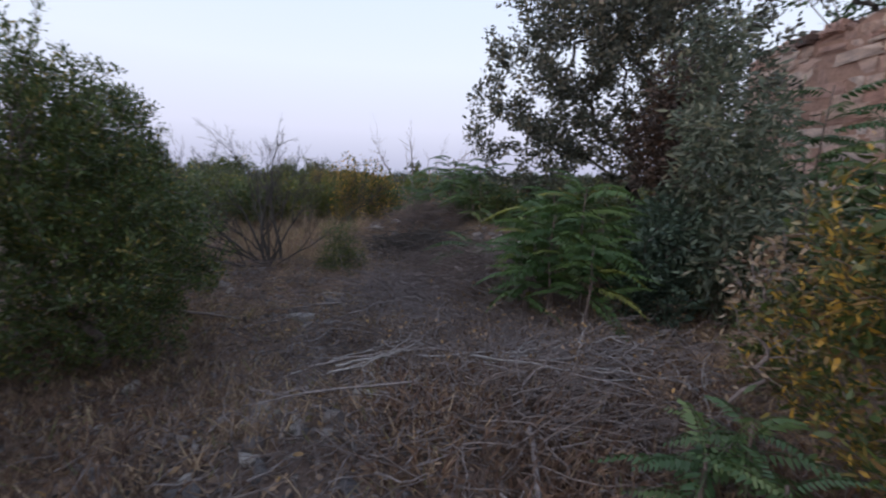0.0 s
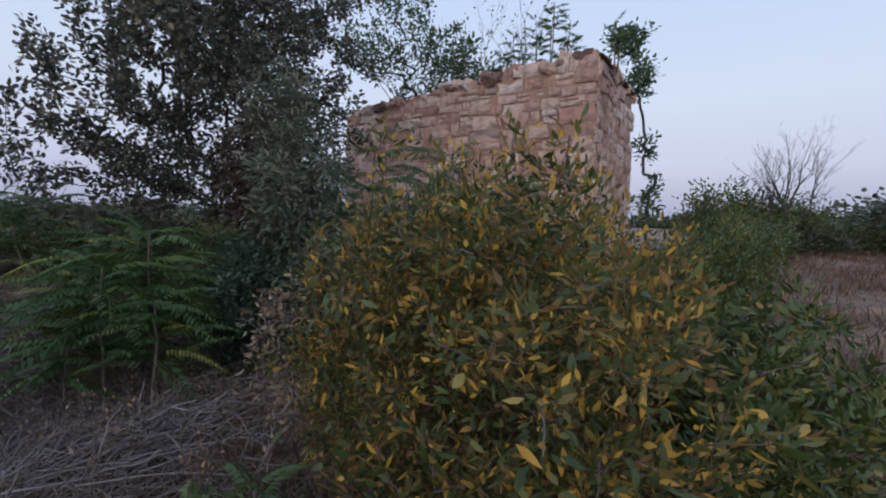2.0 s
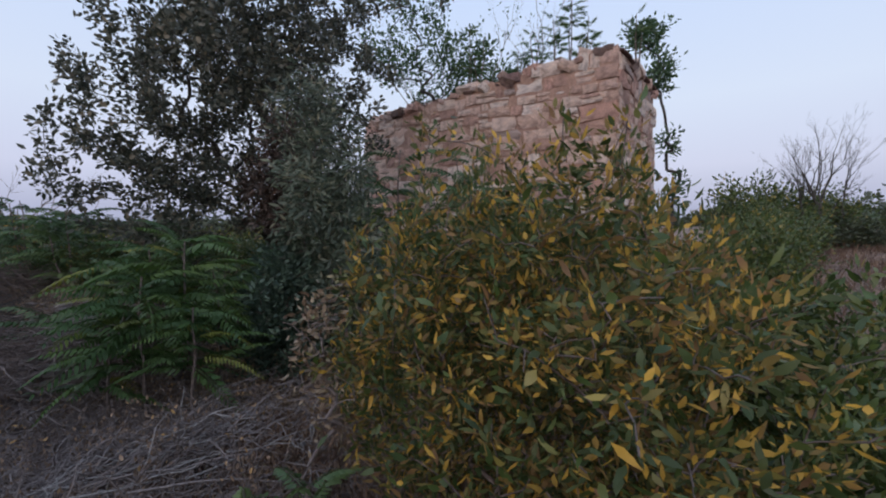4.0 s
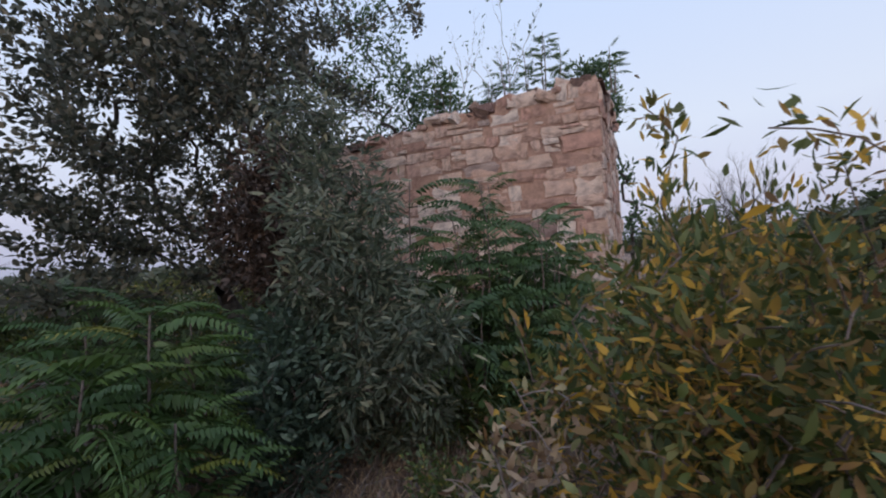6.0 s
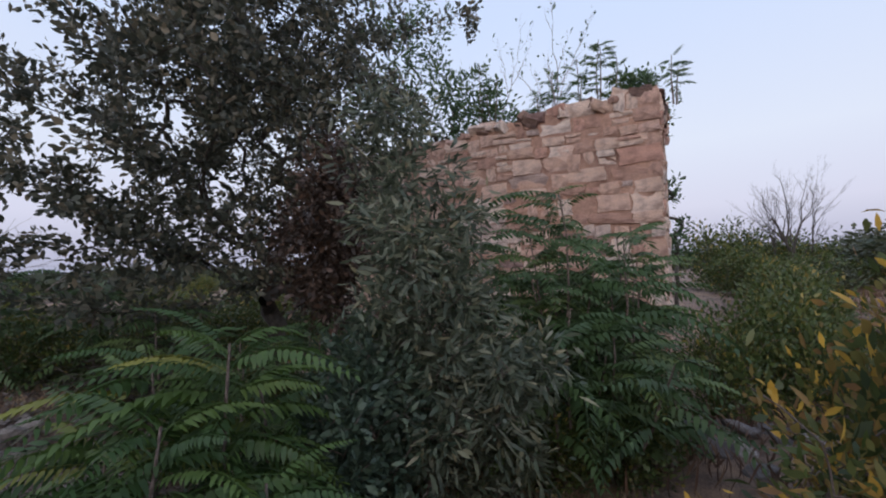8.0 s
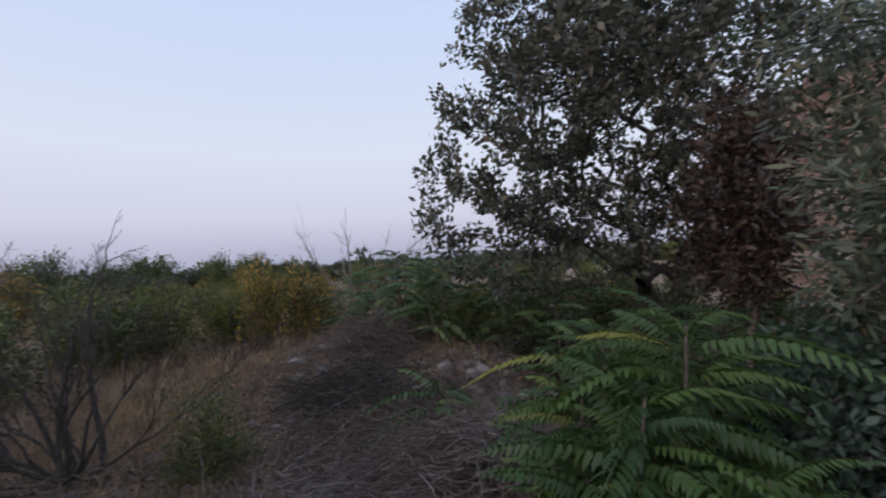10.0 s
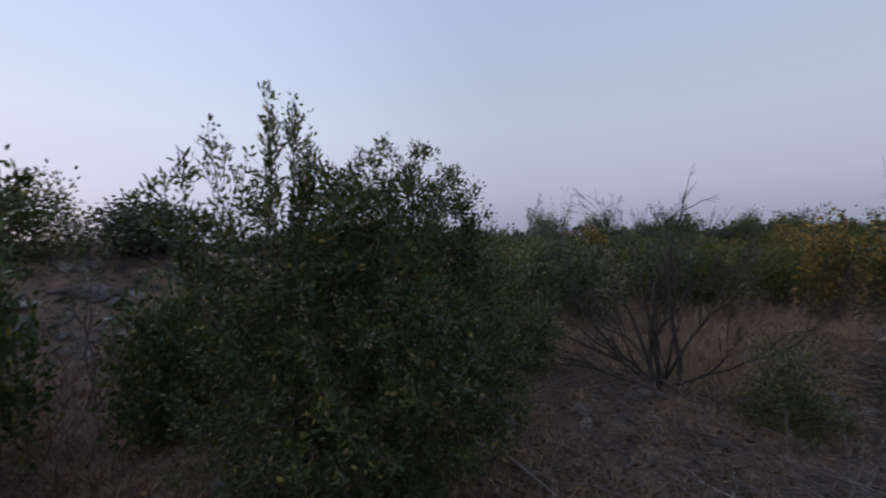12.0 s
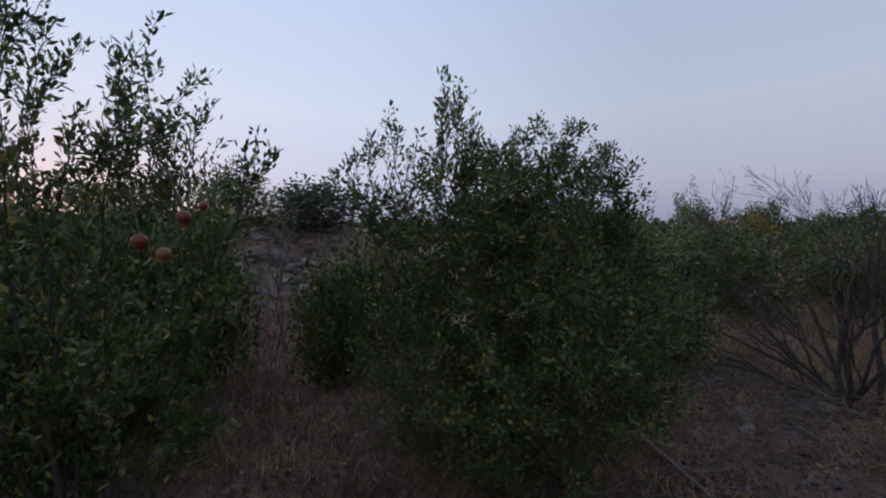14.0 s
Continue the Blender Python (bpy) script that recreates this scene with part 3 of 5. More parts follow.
def stone_wall(name, label, at, yaw, length, bottom, tops, thick=0.6, gaps=()):
    """A wall of coursed blocks in a mortar core. Runs along its own +x from at, face towards -y. tops: (distance, height) steps."""
    reseed(at[0], at[1])
    root = tagged(thing(name, (at[0], at[1], 0), label, "wall"), kind="structure")
    root.rotation_euler = (0, 0, radians(yaw))

    def top(x):
        return float(np.interp(x, [t[0] for t in tops], [t[1] for t in tops]))

    steps = [(x, top(x) - 0.10 + 0.05 * math.sin(x * 9)) for x in np.linspace(0.04, length - 0.04, 46)]
    child("mortar_core", prism("mortar_core", [(0.04, bottom)] + steps + [(length - 0.04, bottom)], 0.012, thick, MORTAR), root)
    top_most = max(t[1] for t in tops)
    ph = rng.random(4) * 6.28

    def bow(x, z):
        """Courses rise and sink along the wall."""
        return 0.05 * math.sin(1.3 * x + ph[0] + 0.4 * z) + 0.035 * math.sin(3.1 * x + ph[1] - 0.9 * z)

    z = bottom
    while z < top_most + 0.1:
        h = rng.uniform(0.24, 0.42)
        x = 0.0
        while x < length:
            w = min(rng.choice([rng.uniform(0.24, 0.42), rng.uniform(0.42, 0.75), rng.uniform(0.7, 1.05)]), length - x)
            if length - x - w < 0.2:
                w = length - x
            edge = x < 0.01 or x + w > length - 0.01
            xc, zc = x + w / 2, z + h / 2 + (0 if edge else bow(x + w / 2, z))
            hole = any(a < xc < b and c < zc < d for a, b, c, d in gaps)
            if zc + h * 0.25 < top(xc) and not hole and (edge or rng.random() > 0.025):
                deep = thick - 0.05 if x <= 0.01 else 0.20
                cut = rng.uniform(0.35, 0.65)
                if edge or w < 0.4 or rng.random() < 0.62:
                    pieces = [(xc, zc, w, h)]
                elif rng.random() < 0.6:
                    pieces = [(xc, zc - h * (1 - cut) / 2, w, h * cut), (xc, zc + h * cut / 2, w, h * (1 - cut))]
                else:
                    pieces = [(xc - w * (1 - cut) / 2, zc, w * cut, h), (xc + w * cut / 2, zc - h * 0.22, w * (1 - cut), h * 0.5), (xc + w * cut / 2, zc + h * 0.26, w * (1 - cut), h * 0.44)]
                for x1, z1, w1, h1 in pieces:
                    hh, ww = h1 - rng.uniform(0.0, 0.045), w1 - rng.uniform(0.0, 0.055)
                    m = Matrix.LocRotScale(Vector((x1 + rng.normal() * 0.012, deep / 2 + rng.normal() * 0.016 - 0.014, z1 + rng.normal() * 0.016)), Euler((rng.normal() * 0.03, rng.normal() * 0.045, rng.normal() * 0.03)), Vector((ww, deep, hh)))
                    child("stone", BLOCKS[int(rng.integers(len(BLOCKS)))], root, m=m)
            x += w
        z += h
    # patches of old lime render smeared over the joints
    for _ in range(int(length * 3)):
        w, h = rng.uniform(0.35, 1.1), rng.uniform(0.15, 0.45)
        x, z = rng.uniform(w / 2 + 0.05, length - w / 2 - 0.05), rng.uniform(bottom + 1.2, 4.6)
        m = Matrix.LocRotScale(Vector((x, 0.008 + rng.uniform(0, 0.012), z)), Euler((0, rng.normal() * 0.12, 0)), Vector((w, 0.06, h)))
        child("render_patch", PATCHES[int(rng.integers(len(PATCHES)))], root, m=m)
    # loose stained stones along the broken top
    for x in np.arange(0.15, length - 0.1, 0.16):
        if rng.random() < 0.85:
            sz = rng.uniform(0.12, 0.34)
            m = Matrix.LocRotScale(Vector((x, rng.uniform(0.0, thick * 0.5), top(x) - 0.10 + rng.uniform(-0.08, 0.07))), Euler(tuple(rng.normal(size=3) * 0.4)), Vector((sz * 1.5, sz * 1.2, sz * 0.8)))
            pool = RIM_BLOCKS if rng.random() < 0.5 else BLOCKS
            child("stone", pool[int(rng.integers(len(pool)))], root, m=m)
    return root


CORNER = (10.4, 4.6)
# front face looks west; its own +x runs from the far end to the near corner
FRONT_YAW = -79.0
fd = np.array([math.cos(radians(FRONT_YAW)), math.sin(radians(FRONT_YAW))])
FRONT_LEN = 8.4
far_end = np.array(CORNER) - fd * FRONT_LEN
stone_wall("wall_west", "ruined wall of worn pinkish limestone blocks, broken along the top", far_end, FRONT_YAW, FRONT_LEN, -1.7,
           [(0, 5.05), (1.2, 5.25), (2.2, 5.22), (3.1, 5.32), (4.3, 5.45), (5.2, 5.48), (6.0, 5.56), (6.6, 5.52), (7.3, 5.5), (7.55, 5.48), (7.68, 5.68), (8.4, 5.74)], 0.62, gaps=[(5.8, 6.25, 5.3, 5.5), (7.2, 7.5, 5.3, 5.5)])
SIDE_YAW = 11.0
sd = np.array([math.cos(radians(SIDE_YAW)), math.sin(radians(SIDE_YAW))])
side_at = np.array(CORNER) + sd * 0.03
stone_wall("wall_south", "pale stone side wall of the ruin under a broken eave", side_at, SIDE_YAW, 4.4, -1.7, [(0, 5.62), (4.0, 5.5), (4.05, 4.3), (4.4, 4.1)], 0.62, gaps=[(2.2, 2.6, 3.8, 4.3)])
eave = thing("eave", (side_at[0], side_at[1], 5.6), "dark broken roof edge of old clay tiles", "roof")
eave.rotation_euler = (0, 0, radians(SIDE_YAW))
tile_me = stone_variant("tile", TILE)
for k in range(15):
    child("tile", tile_me, eave, m=Matrix.LocRotScale(Vector((0.2 + k * 0.26, 0.27, 0.02 + rng.normal() * 0.01)), Euler((0.25, 0, rng.normal() * 0.05)), Vector((0.25, 0.75, 0.06))))

# ---------------------------------------------------------------- large plants
TREE_LEAF = leaf_mat("light_tree_leaf", [(0.0, (0.04, 0.085, 0.04)), (0.7, (0.07, 0.13, 0.055)), (1.0, (0.12, 0.17, 0.07))], 0.3)
plant("tree", "broad dark grey-green leafy tree beside the ruin", "tree", (4.4, 9.5),
      [(4.1, 9.4, 4.6, 3.0, 2.8, 2.5), (2.6, 9.0, 3.5, 2.1, 1.9, 1.6), (4.6, 9.8, 6.4, 2.3, 2.4, 2.0), (3.2, 9.2, 6.0, 2.1, 2.0, 1.9), (5.3, 8.9, 3.0, 1.5, 1.5, 1.7), (3.0, 9.0, 2.2, 1.8, 1.4, 1.0), (4.6, 8.7, 2.0, 1.6, 1.2, 1.2), (1.75, 8.9, 2.7, 1.4, 1.2, 1.0), (1.9, 9.0, 1.9, 1.2, 1.0, 0.7), (7.3, 7.4, 6.9, 0.8, 0.8, 0.5)],
      1100, 46000, (0.112, 0.062), GREY_LEAF, BARK, trunk_top=(4.2, 9.3, 1.4), trunk_r=0.15, spread=0.075, lift=0.0)
plant("silver_shrub", "tall grey-green willow-leaved shrub with upright shoots", "shrub", (3.4, 5.05),
      [(3.65, 4.75, 0.75, 0.75, 0.75, 0.95), (3.35, 5.05, 1.9, 0.58, 0.55, 0.9), (3.2, 5.3, 2.95, 0.36, 0.36, 0.75), (3.05, 5.1, 1.9, 0.35, 0.35, 0.6)],
      300, 11500, (0.135, 0.030), SILVER_LEAF, TWIG, trunk_top=(3.4, 5.1, 0.7), trunk_r=0.045, spread=0.09, lift=0.0, droop=0.35)
plant("dark_shrub", "dense blue-green leafy shrub between the saplings", "shrub", (2.7, 5.15),
      [(2.7, 5.1, 0.45, 0.55, 0.55, 0.75), (2.85, 5.2, 1.05, 0.4, 0.4, 0.4)],
      200, 6500, (0.09, 0.035), TEAL_LEAF, TWIG, trunk_top=(2.7, 5.15, 0.2), trunk_r=0.03, spread=0.07, lift=0.1, droop=0.1)
plant("dry_shrub", "half-dead twiggy shrub with curled buff leaves", "shrub", (1.98, 2.5),
      [(1.95, 2.45, 0.75, 0.28, 0.3, 0.45), (1.9, 2.4, 1.1, 0.2, 0.22, 0.22)],
      90, 480, (0.062, 0.022), BUFF_LEAF, DEAD, trunk_top=(1.97, 2.5, 0.25), trunk_r=0.014, spread=0.03, lift=0.0, droop=0.2, curl=0.6)
yb, yb_twigs = plant("yellowing_bush", "dense leafy bush turning from green to yellow", "shrub", (2.5, 1.4),
      [(2.45, 1.3, 0.8, 0.7, 1.05, 1.05), (2.45, 2.1, 0.8, 0.65, 0.85, 0.9), (2.35, 0.6, 0.7, 0.65, 0.65, 0.85), (2.65, 1.3, 1.5, 0.5, 0.9, 0.42), (2.25, 0.15, 0.4, 0.5, 0.5, 0.55), (2.35, 1.85, 1.5, 0.36, 0.42, 0.42)],
      900, 21000, (0.066, 0.0205), YELLOW_LEAF, TWIG, trunk_top=(2.5, 1.4, 0.1), trunk_r=0.03, spread=0.04, lift=0.15,
      tip_r=0.003, extra=[(2.46, 2.1, 2.25), (2.75, 1.5, 2.0), (2.5, 1.1, 1.9), (2.52, 1.12, 2.1), (2.5, 0.85, 1.85), (2.48, 0.8, 2.0), (2.4, 0.95, 1.95), (2.75, 0.95, 2.05), (2.3, 1.7, 2.05), (2.4, 1.95, 2.1), (2.35, 1.5, 2.0)])
gb, _ = plant("green_bush", "rounded dark green bush with loose upright shoots", "shrub", (-2.95, 3.5),
      [(-3.1, 3.65, 0.8, 1.0, 1.2, 1.05), (-3.4, 4.12, 1.92, 0.6, 0.68, 0.75), (-3.05, 3.2, 1.5, 0.6, 0.65, 0.8), (-3.4, 4.7, 0.9, 0.6, 0.65, 0.9), (-3.1, 3.6, 1.9, 0.45, 0.5, 0.5), (-3.25, 4.5, 1.75, 0.4, 0.4, 0.6)],
      1700, 82000, (0.046, 0.0175), BUSH_LEAF, TWIG, trunk_top=(-2.95, 3.5, 0.3), trunk_r=0.04, spread=0.032, lift=0.35, tip_r=0.003)
# loose shoots that stand above the bush
o, stems_ = np.array(gb.location), []
for k in range(17):
    w, one = (k - 7.5) / 8.5, []
    fork(np.array([-3.05 + rng.normal() * 0.12, 3.0 + w * 0.42, 1.25 + rng.random() * 0.3]), np.array([rng.normal() * 0.12, 0.42 * w + rng.normal() * 0.1, 1]), (0.95 - 0.45 * abs(w) ** 1.2) * rng.uniform(0.75, 1.05), 0.007, 2, 0.34, one, 3, 0.35, 0.36)
    child("shoot", tube_mesh("shoot", [(p - o, r) for p, r in one], TWIG, 4), gb)
    stems_ += one
P, A, L, W = dress(stems_, 3600, 0.046, 0.0175, 0.018, 0.4)
tagged(child("shoot_leaves", leaf_mesh("shoot_leaves", P - o, A, L, W, BUSH_LEAF), gb), kind="stuff")
fork_plant("pomegranate_tree", "thin many-stemmed pomegranate tree with small leaves", "tree", (-2.65, 1.13),
           [((0.0, 0.12, 1), 1.22, 0.022), ((0.0, -0.14, 1), 1.22, 0.020), ((-0.1, -0.35, 1), 0.75, 0.016), ((-0.25, 0.1, 1), 0.7, 0.014), ((0.1, -0.5, 0.8), 0.65, 0.014), ((0.1, 0.2, 1), 0.5, 0.012), ((-0.1, -0.6, 0.8), 0.6, 0.012), ((0.13, 0.24, 1), 0.85, 0.012), ((0.03, -0.03, 1), 1.25, 0.024), ((0.06, -0.2, 1), 0.7, 0.018)],
           4, 0.36, BARK, 19000, (0.046, 0.017), BUSH_LEAF, up=0.3, leaf_spread=0.016)
fork_plant("dead_shrub", "leafless dead shrub with tangled grey-brown twigs", "shrub", (-3.05, 7.4),
           [((-0.45, -0.1, 1), 0.9, 0.032), ((-0.15, 0.1, 1), 1.0, 0.034), ((0.2, 0, 1), 1.05, 0.034), ((0.5, 0.2, 1), 0.85, 0.026), ((-0.9, -0.3, 0.7), 0.95, 0.028), ((-0.9, -0.6, 0.25), 1.2, 0.024), ((-1.0, -0.1, 0.45), 1.3, 0.026), ((-1.0, 0.1, 0.12), 1.1, 0.02), ((0.9, 0.1, 0.6), 0.9, 0.022), ((0.1, -0.4, 1), 0.85, 0.026), ((0.3, -0.2, 1), 0.8, 0.024)],
           5, 0.36, BARK, up=0.12, kids=3)
fork_plant("bare_sapling", "single dead upright stem with a forked tip", "shrub", (-2.95, 7.6), [((-0.02, 0, 1), 1.75, 0.034)], 3, 0.55, BARK, up=0.05, shrink=0.38)
fork_plant("bare_shrub", "bleached leafless shrub with fanned branches", "shrub", (-1.2, 14.4),
           [((-0.25, 0, 1), 1.7, 0.04), ((0.05, 0, 1), 1.9, 0.042), ((0.5, 0, 1), 1.6, 0.036), ((0.9, 0.1, 0.75), 2.3, 0.042), ((1.1, 0, 0.5), 2.6, 0.036)], 3, 0.42, DEAD, up=0.05, kids=3, shrink=0.55)
fork_plant("bare_shrub", "thin grey leafless shrub among far scrub", "shrub", (-9.5, 12.5), [((-0.2, 0, 1), 1.3, 0.025), ((0.2, 0, 1), 1.4, 0.025)], 3, 0.35, DEAD, 500, (0.06, 0.02), SHRUB_LEAF)
plant("spiky_shrub", "small dark green upright shrub in dry grass", "shrub", (-1.75, 7.2),
      [(-1.75, 7.2, 0.1, 0.42, 0.4, 0.4), (-1.72, 7.2, 0.5, 0.3, 0.28, 0.42)], 150, 3600, (0.055, 0.014), BUSH_LEAF, TWIG, trunk_r=0.014, trunk_top=(-1.75, 7.2, -0.05), spread=0.05, lift=0.5)
plant("withered_shrub", "withered shrub with hanging brown leaves behind the grey-green shrub", "shrub", (3.2, 6.4),
      [(3.3, 6.4, 2.0, 0.5, 0.45, 0.75), (3.5, 6.5, 2.8, 0.45, 0.4, 0.5)], 170, 6500, (0.09, 0.035), BROWN_LEAF, TWIG, trunk_top=(3.2, 6.4, 0.4), trunk_r=0.03, spread=0.08, droop=0.5)

P, A, L, W = dress(yb_twigs, 3000, 0.085, 0.030, 0.06, 0.1, 0.3)
tagged(child("green_leaves", leaf_mesh("green_leaves", P - np.array(yb.location), A, L, W, BUSH_LEAF, 0.3), yb, "larger dark green leaves"), kind="stuff")
plant("low_bush", "low leafy green and yellow bush in dry grass", "shrub", (4.2, 0.3),
      [(4.1, 0.3, 0.5, 0.85, 0.75, 0.75), (3.3, 0.1, 0.45, 0.6, 0.5, 0.6)], 380, 11000, (0.08, 0.026), BUSH_LEAF, TWIG, trunk_top=(4.2, 0.3, 0.0), trunk_r=0.02, spread=0.05, lift=0.3)
# large golden leaves on the near side of the yellowing bush
gold = [leaf_mesh("leaf", [(0, 0, 0)], [(1, 0, 0)], [0.085 + 0.008 * k], [0.028], GOLD_LEAF, 0.35) for k in range(4)]
ends = [p[-1] for p, r in yb_twigs if p[-1][0] < 2.55 and p[-1][2] > 0.2]
o = np.array(yb.location)
for k in range(170):
    p = ends[int(rng.integers(len(ends)))] + rng.normal(size=3) * 0.05
    child("leaf", gold[k % 4], yb, m=Matrix.LocRotScale(Vector(p - o), Euler((rng.random() * 6, radians(rng.uniform(20, 85)), rng.random() * 6.28)), Vector([rng.uniform(0.7, 1.2)] * 3)))

SAP = "saplings by the path"
for at, h, n, s in (((1.3, 4.85), 1.6, 28, 0.95), ((1.75, 5.1), 1.75, 28, 1.0), ((1.0, 5.0), 1.2, 20, 0.8), ((1.55, 5.6), 1.7, 26, 1.0), ((1.6, 4.5), 1.25, 22, 0.8), ((2.1, 5.4), 1.5, 24, 0.9), ((1.15, 5.5), 1.4, 22, 0.9)):
    ailanthus(at, h, n, FRONDS, "bright green tree-of-heaven sapling with feathered leaves", SAP, s * 0.92, low=0.4)
for at, h, n in (((1.45, 1.55), 0.5, 14), ((1.25, 1.8), 0.42, 12), ((1.6, 1.95), 0.55, 14)):
    ailanthus(at, h, n, DARK_FRONDS, "low dark green seedling with feathered leaves in dead twigs", SAP, 0.58, low=0.3)
for at, h, n in (((0.9, 9.9), 1.5, 30), ((1.9, 9.4), 1.3, 30), ((2.4, 8.6), 1.5, 30), ((0.2, 11.6), 1.6, 28), ((-0.3, 12.0), 1.5, 26), ((-0.8, 12.5), 1.4, 24), ((0.3, 10.9), 1.7, 26), ((1.3, 10.8), 1.8, 30), ((3.0, 7.8), 1.3, 30), ((3.6, 7.2), 1.4, 30), ((2.5, 6.6), 1.1, 26), ((3.4, 6.2), 1.3, 28), ((4.3, 6.5), 1.5, 30), ((4.6, 8.0), 1.5, 28), ((0.7, 12.6), 1.6, 26), ((-0.4, 13.2), 1.4, 24), ((2.4, 11.5), 1.6, 26), ((0.6, 8.0), 0.45, 14)):
    ailanthus(at, h, n, DARK_FRONDS, "green tree-of-heaven sapling in the thicket", "thicket saplings", 1.05, low=0.1, stems=2)
for at, h, n in (((5.2, 4.6), 3.0, 72), ((5.6, 4.1), 2.5, 64), ((7.4, 4.5), 3.1, 64), ((6.4, 5.4), 3.4, 64), ((4.7, 5.2), 2.9, 62), ((4.6, 4.3), 1.7, 48), ((5.9, 4.8), 3.1, 64), ((5.0, 4.0), 1.6, 52), ((7.9, 5.2), 3.0, 48), ((6.6, 4.3), 2.6, 56)):
    ailanthus(at, h, n, DARK_FRONDS, "tall tree-of-heaven sapling against the ruined wall", "saplings at the ruin", 1.15, low=0.2, stems=4, spread=0.7)
# growth on the broken wall top and behind it
for d, h, n, back in ((-0.25, 1.1, 16, 0.5), (0.9, 1.4, 20, 0.45), (1.3, 1.75, 24, 0.4), (1.75, 1.5, 20, 0.5), (2.3, 1.35, 20, 0.4), (2.75, 0.95, 14, 0.4), (3.9, 1.6, 20, 0.4), (4.4, 2.1, 22, 0.5)):
    p = np.array(CORNER) - fd * d + np.array([math.cos(radians(11)), math.sin(radians(11))]) * back
    ailanthus((float(p[0]), float(p[1])), h, n, TOP_FRONDS, "green sapling rooted in the broken wall top", "wall-top saplings", 0.72, low=0.3, z=5.3, stems=2, spread=0.3)
plant("tree", "loose light green tree rising behind the ruin", "tree", (11.5, 11.0),
      [(10.8, 10.4, 6.6, 1.8, 1.8, 1.3), (9.4, 11.5, 7.4, 1.6, 1.5, 1.3), (12.5, 9.5, 6.0, 1.4, 1.4, 0.9), (9.6, 11.2, 9.0, 1.5, 1.4, 1.0)], 300, 5400, (0.17, 0.075), TREE_LEAF, BARK, trunk_top=(11.3, 10.8, 3.5), trunk_r=0.10, spread=0.13)
fork_plant("bare_tree", "thin leafless tree behind the ruined wall", "tree", (11.3, 9.4), [((0.0, 0.0, 1), 6.3, 0.07), ((0.08, -0.08, 1), 6.0, 0.06), ((-0.06, 0.1, 1), 5.7, 0.06)], 4, 0.34, DEAD, 260, (0.12, 0.05), TREE_LEAF, up=0.2, shrink=0.45, leaf_spread=0.06)
plant("tree", "leafy young tree behind the side wall of the ruin", "tree", (17.2, 5.8),
      [(17.2, 5.7, 2.6, 0.45, 0.4, 1.0), (17.1, 5.95, 4.6, 0.45, 0.4, 0.9), (17.0, 6.2, 6.8, 0.7, 0.6, 0.8), (16.6, 6.6, 8.3, 0.8, 0.7, 0.7)], 90, 2000, (0.19, 0.085), TREE_LEAF, BARK, trunk_top=(17.1, 5.8, 1.2), trunk_r=0.07, spread=0.12)

# ---------------------------------------------------------------- scrub, near to far
def scrub_kind(name, label, leafmat, leaf, leaves, lobes, twigs=120):
    at = (0.0, 0.0)
    base = float(gz(0, 0)) - 0.04
    r, _ = plant(name, label, "shrub", at, [(a, b, c + base, d, e, f) for a, b, c, d, e, f in lobes], twigs, leaves, leaf, leafmat, TWIG, trunk_r=0.03, spread=0.13, lift=0.25, group="scrub", limbs=4, trunk_top=(0.02, 0, base + 0.2))
    return r


def scatter(proto, spots):
    """Copies of a shrub; the first spot takes the shrub itself."""
    for k, (x, y, s, sz) in enumerate(spots):
        z = float(gz(x, y)) - 0.05
        m = Matrix.Translation((x, y, z)) @ Matrix.Rotation(rng.random() * 6.28, 4, "Z") @ Matrix.Diagonal((s, s, sz, 1))
        if k == 0:
            proto.matrix_basis = m
        else:
            copy_thing(proto, m)


def spots(n, az0, az1, d0, d1, s0, s1, tall=1.0):
    out = []
    for _ in range(n):
        a, d, s = radians(rng.uniform(az0, az1)), rng.uniform(d0, d1), rng.uniform(s0, s1)
        out.append((math.sin(a) * d, 2.5 + math.cos(a) * d, s, s * tall * rng.uniform(0.8, 1.15)))
    return out


olive = scrub_kind("shrub", "olive-green scrub bush with yellowing leaves", SHRUB_LEAF, (0.10, 0.045), 4200, [(0, 0, 0.7, 0.9, 0.9, 0.75), (0.3, 0.2, 1.1, 0.6, 0.6, 0.5), (-0.4, -0.2, 1.0, 0.5, 0.5, 0.5)])
dark = scrub_kind("shrub", "dark green scrub bush", BUSH_LEAF, (0.10, 0.045), 4200, [(0, 0, 0.7, 0.9, 0.85, 0.75), (0.2, -0.3, 1.2, 0.55, 0.6, 0.5), (-0.35, 0.3, 1.1, 0.6, 0.5, 0.45)])
grey = scrub_kind("shrub", "grey-green rounded scrub bush", FAR_LEAF, (0.12, 0.06), 4200, [(0, 0, 0.8, 1.0, 1.0, 0.85), (0.3, 0.1, 1.3, 0.6, 0.6, 0.5)])
golden = scrub_kind("shrub", "yellow-green shrub in autumn leaf", YELLOW_LEAF, (0.10, 0.04), 3600, [(0, 0, 0.7, 0.7, 0.7, 0.75), (0.1, 0.2, 1.2, 0.5, 0.5, 0.5)])
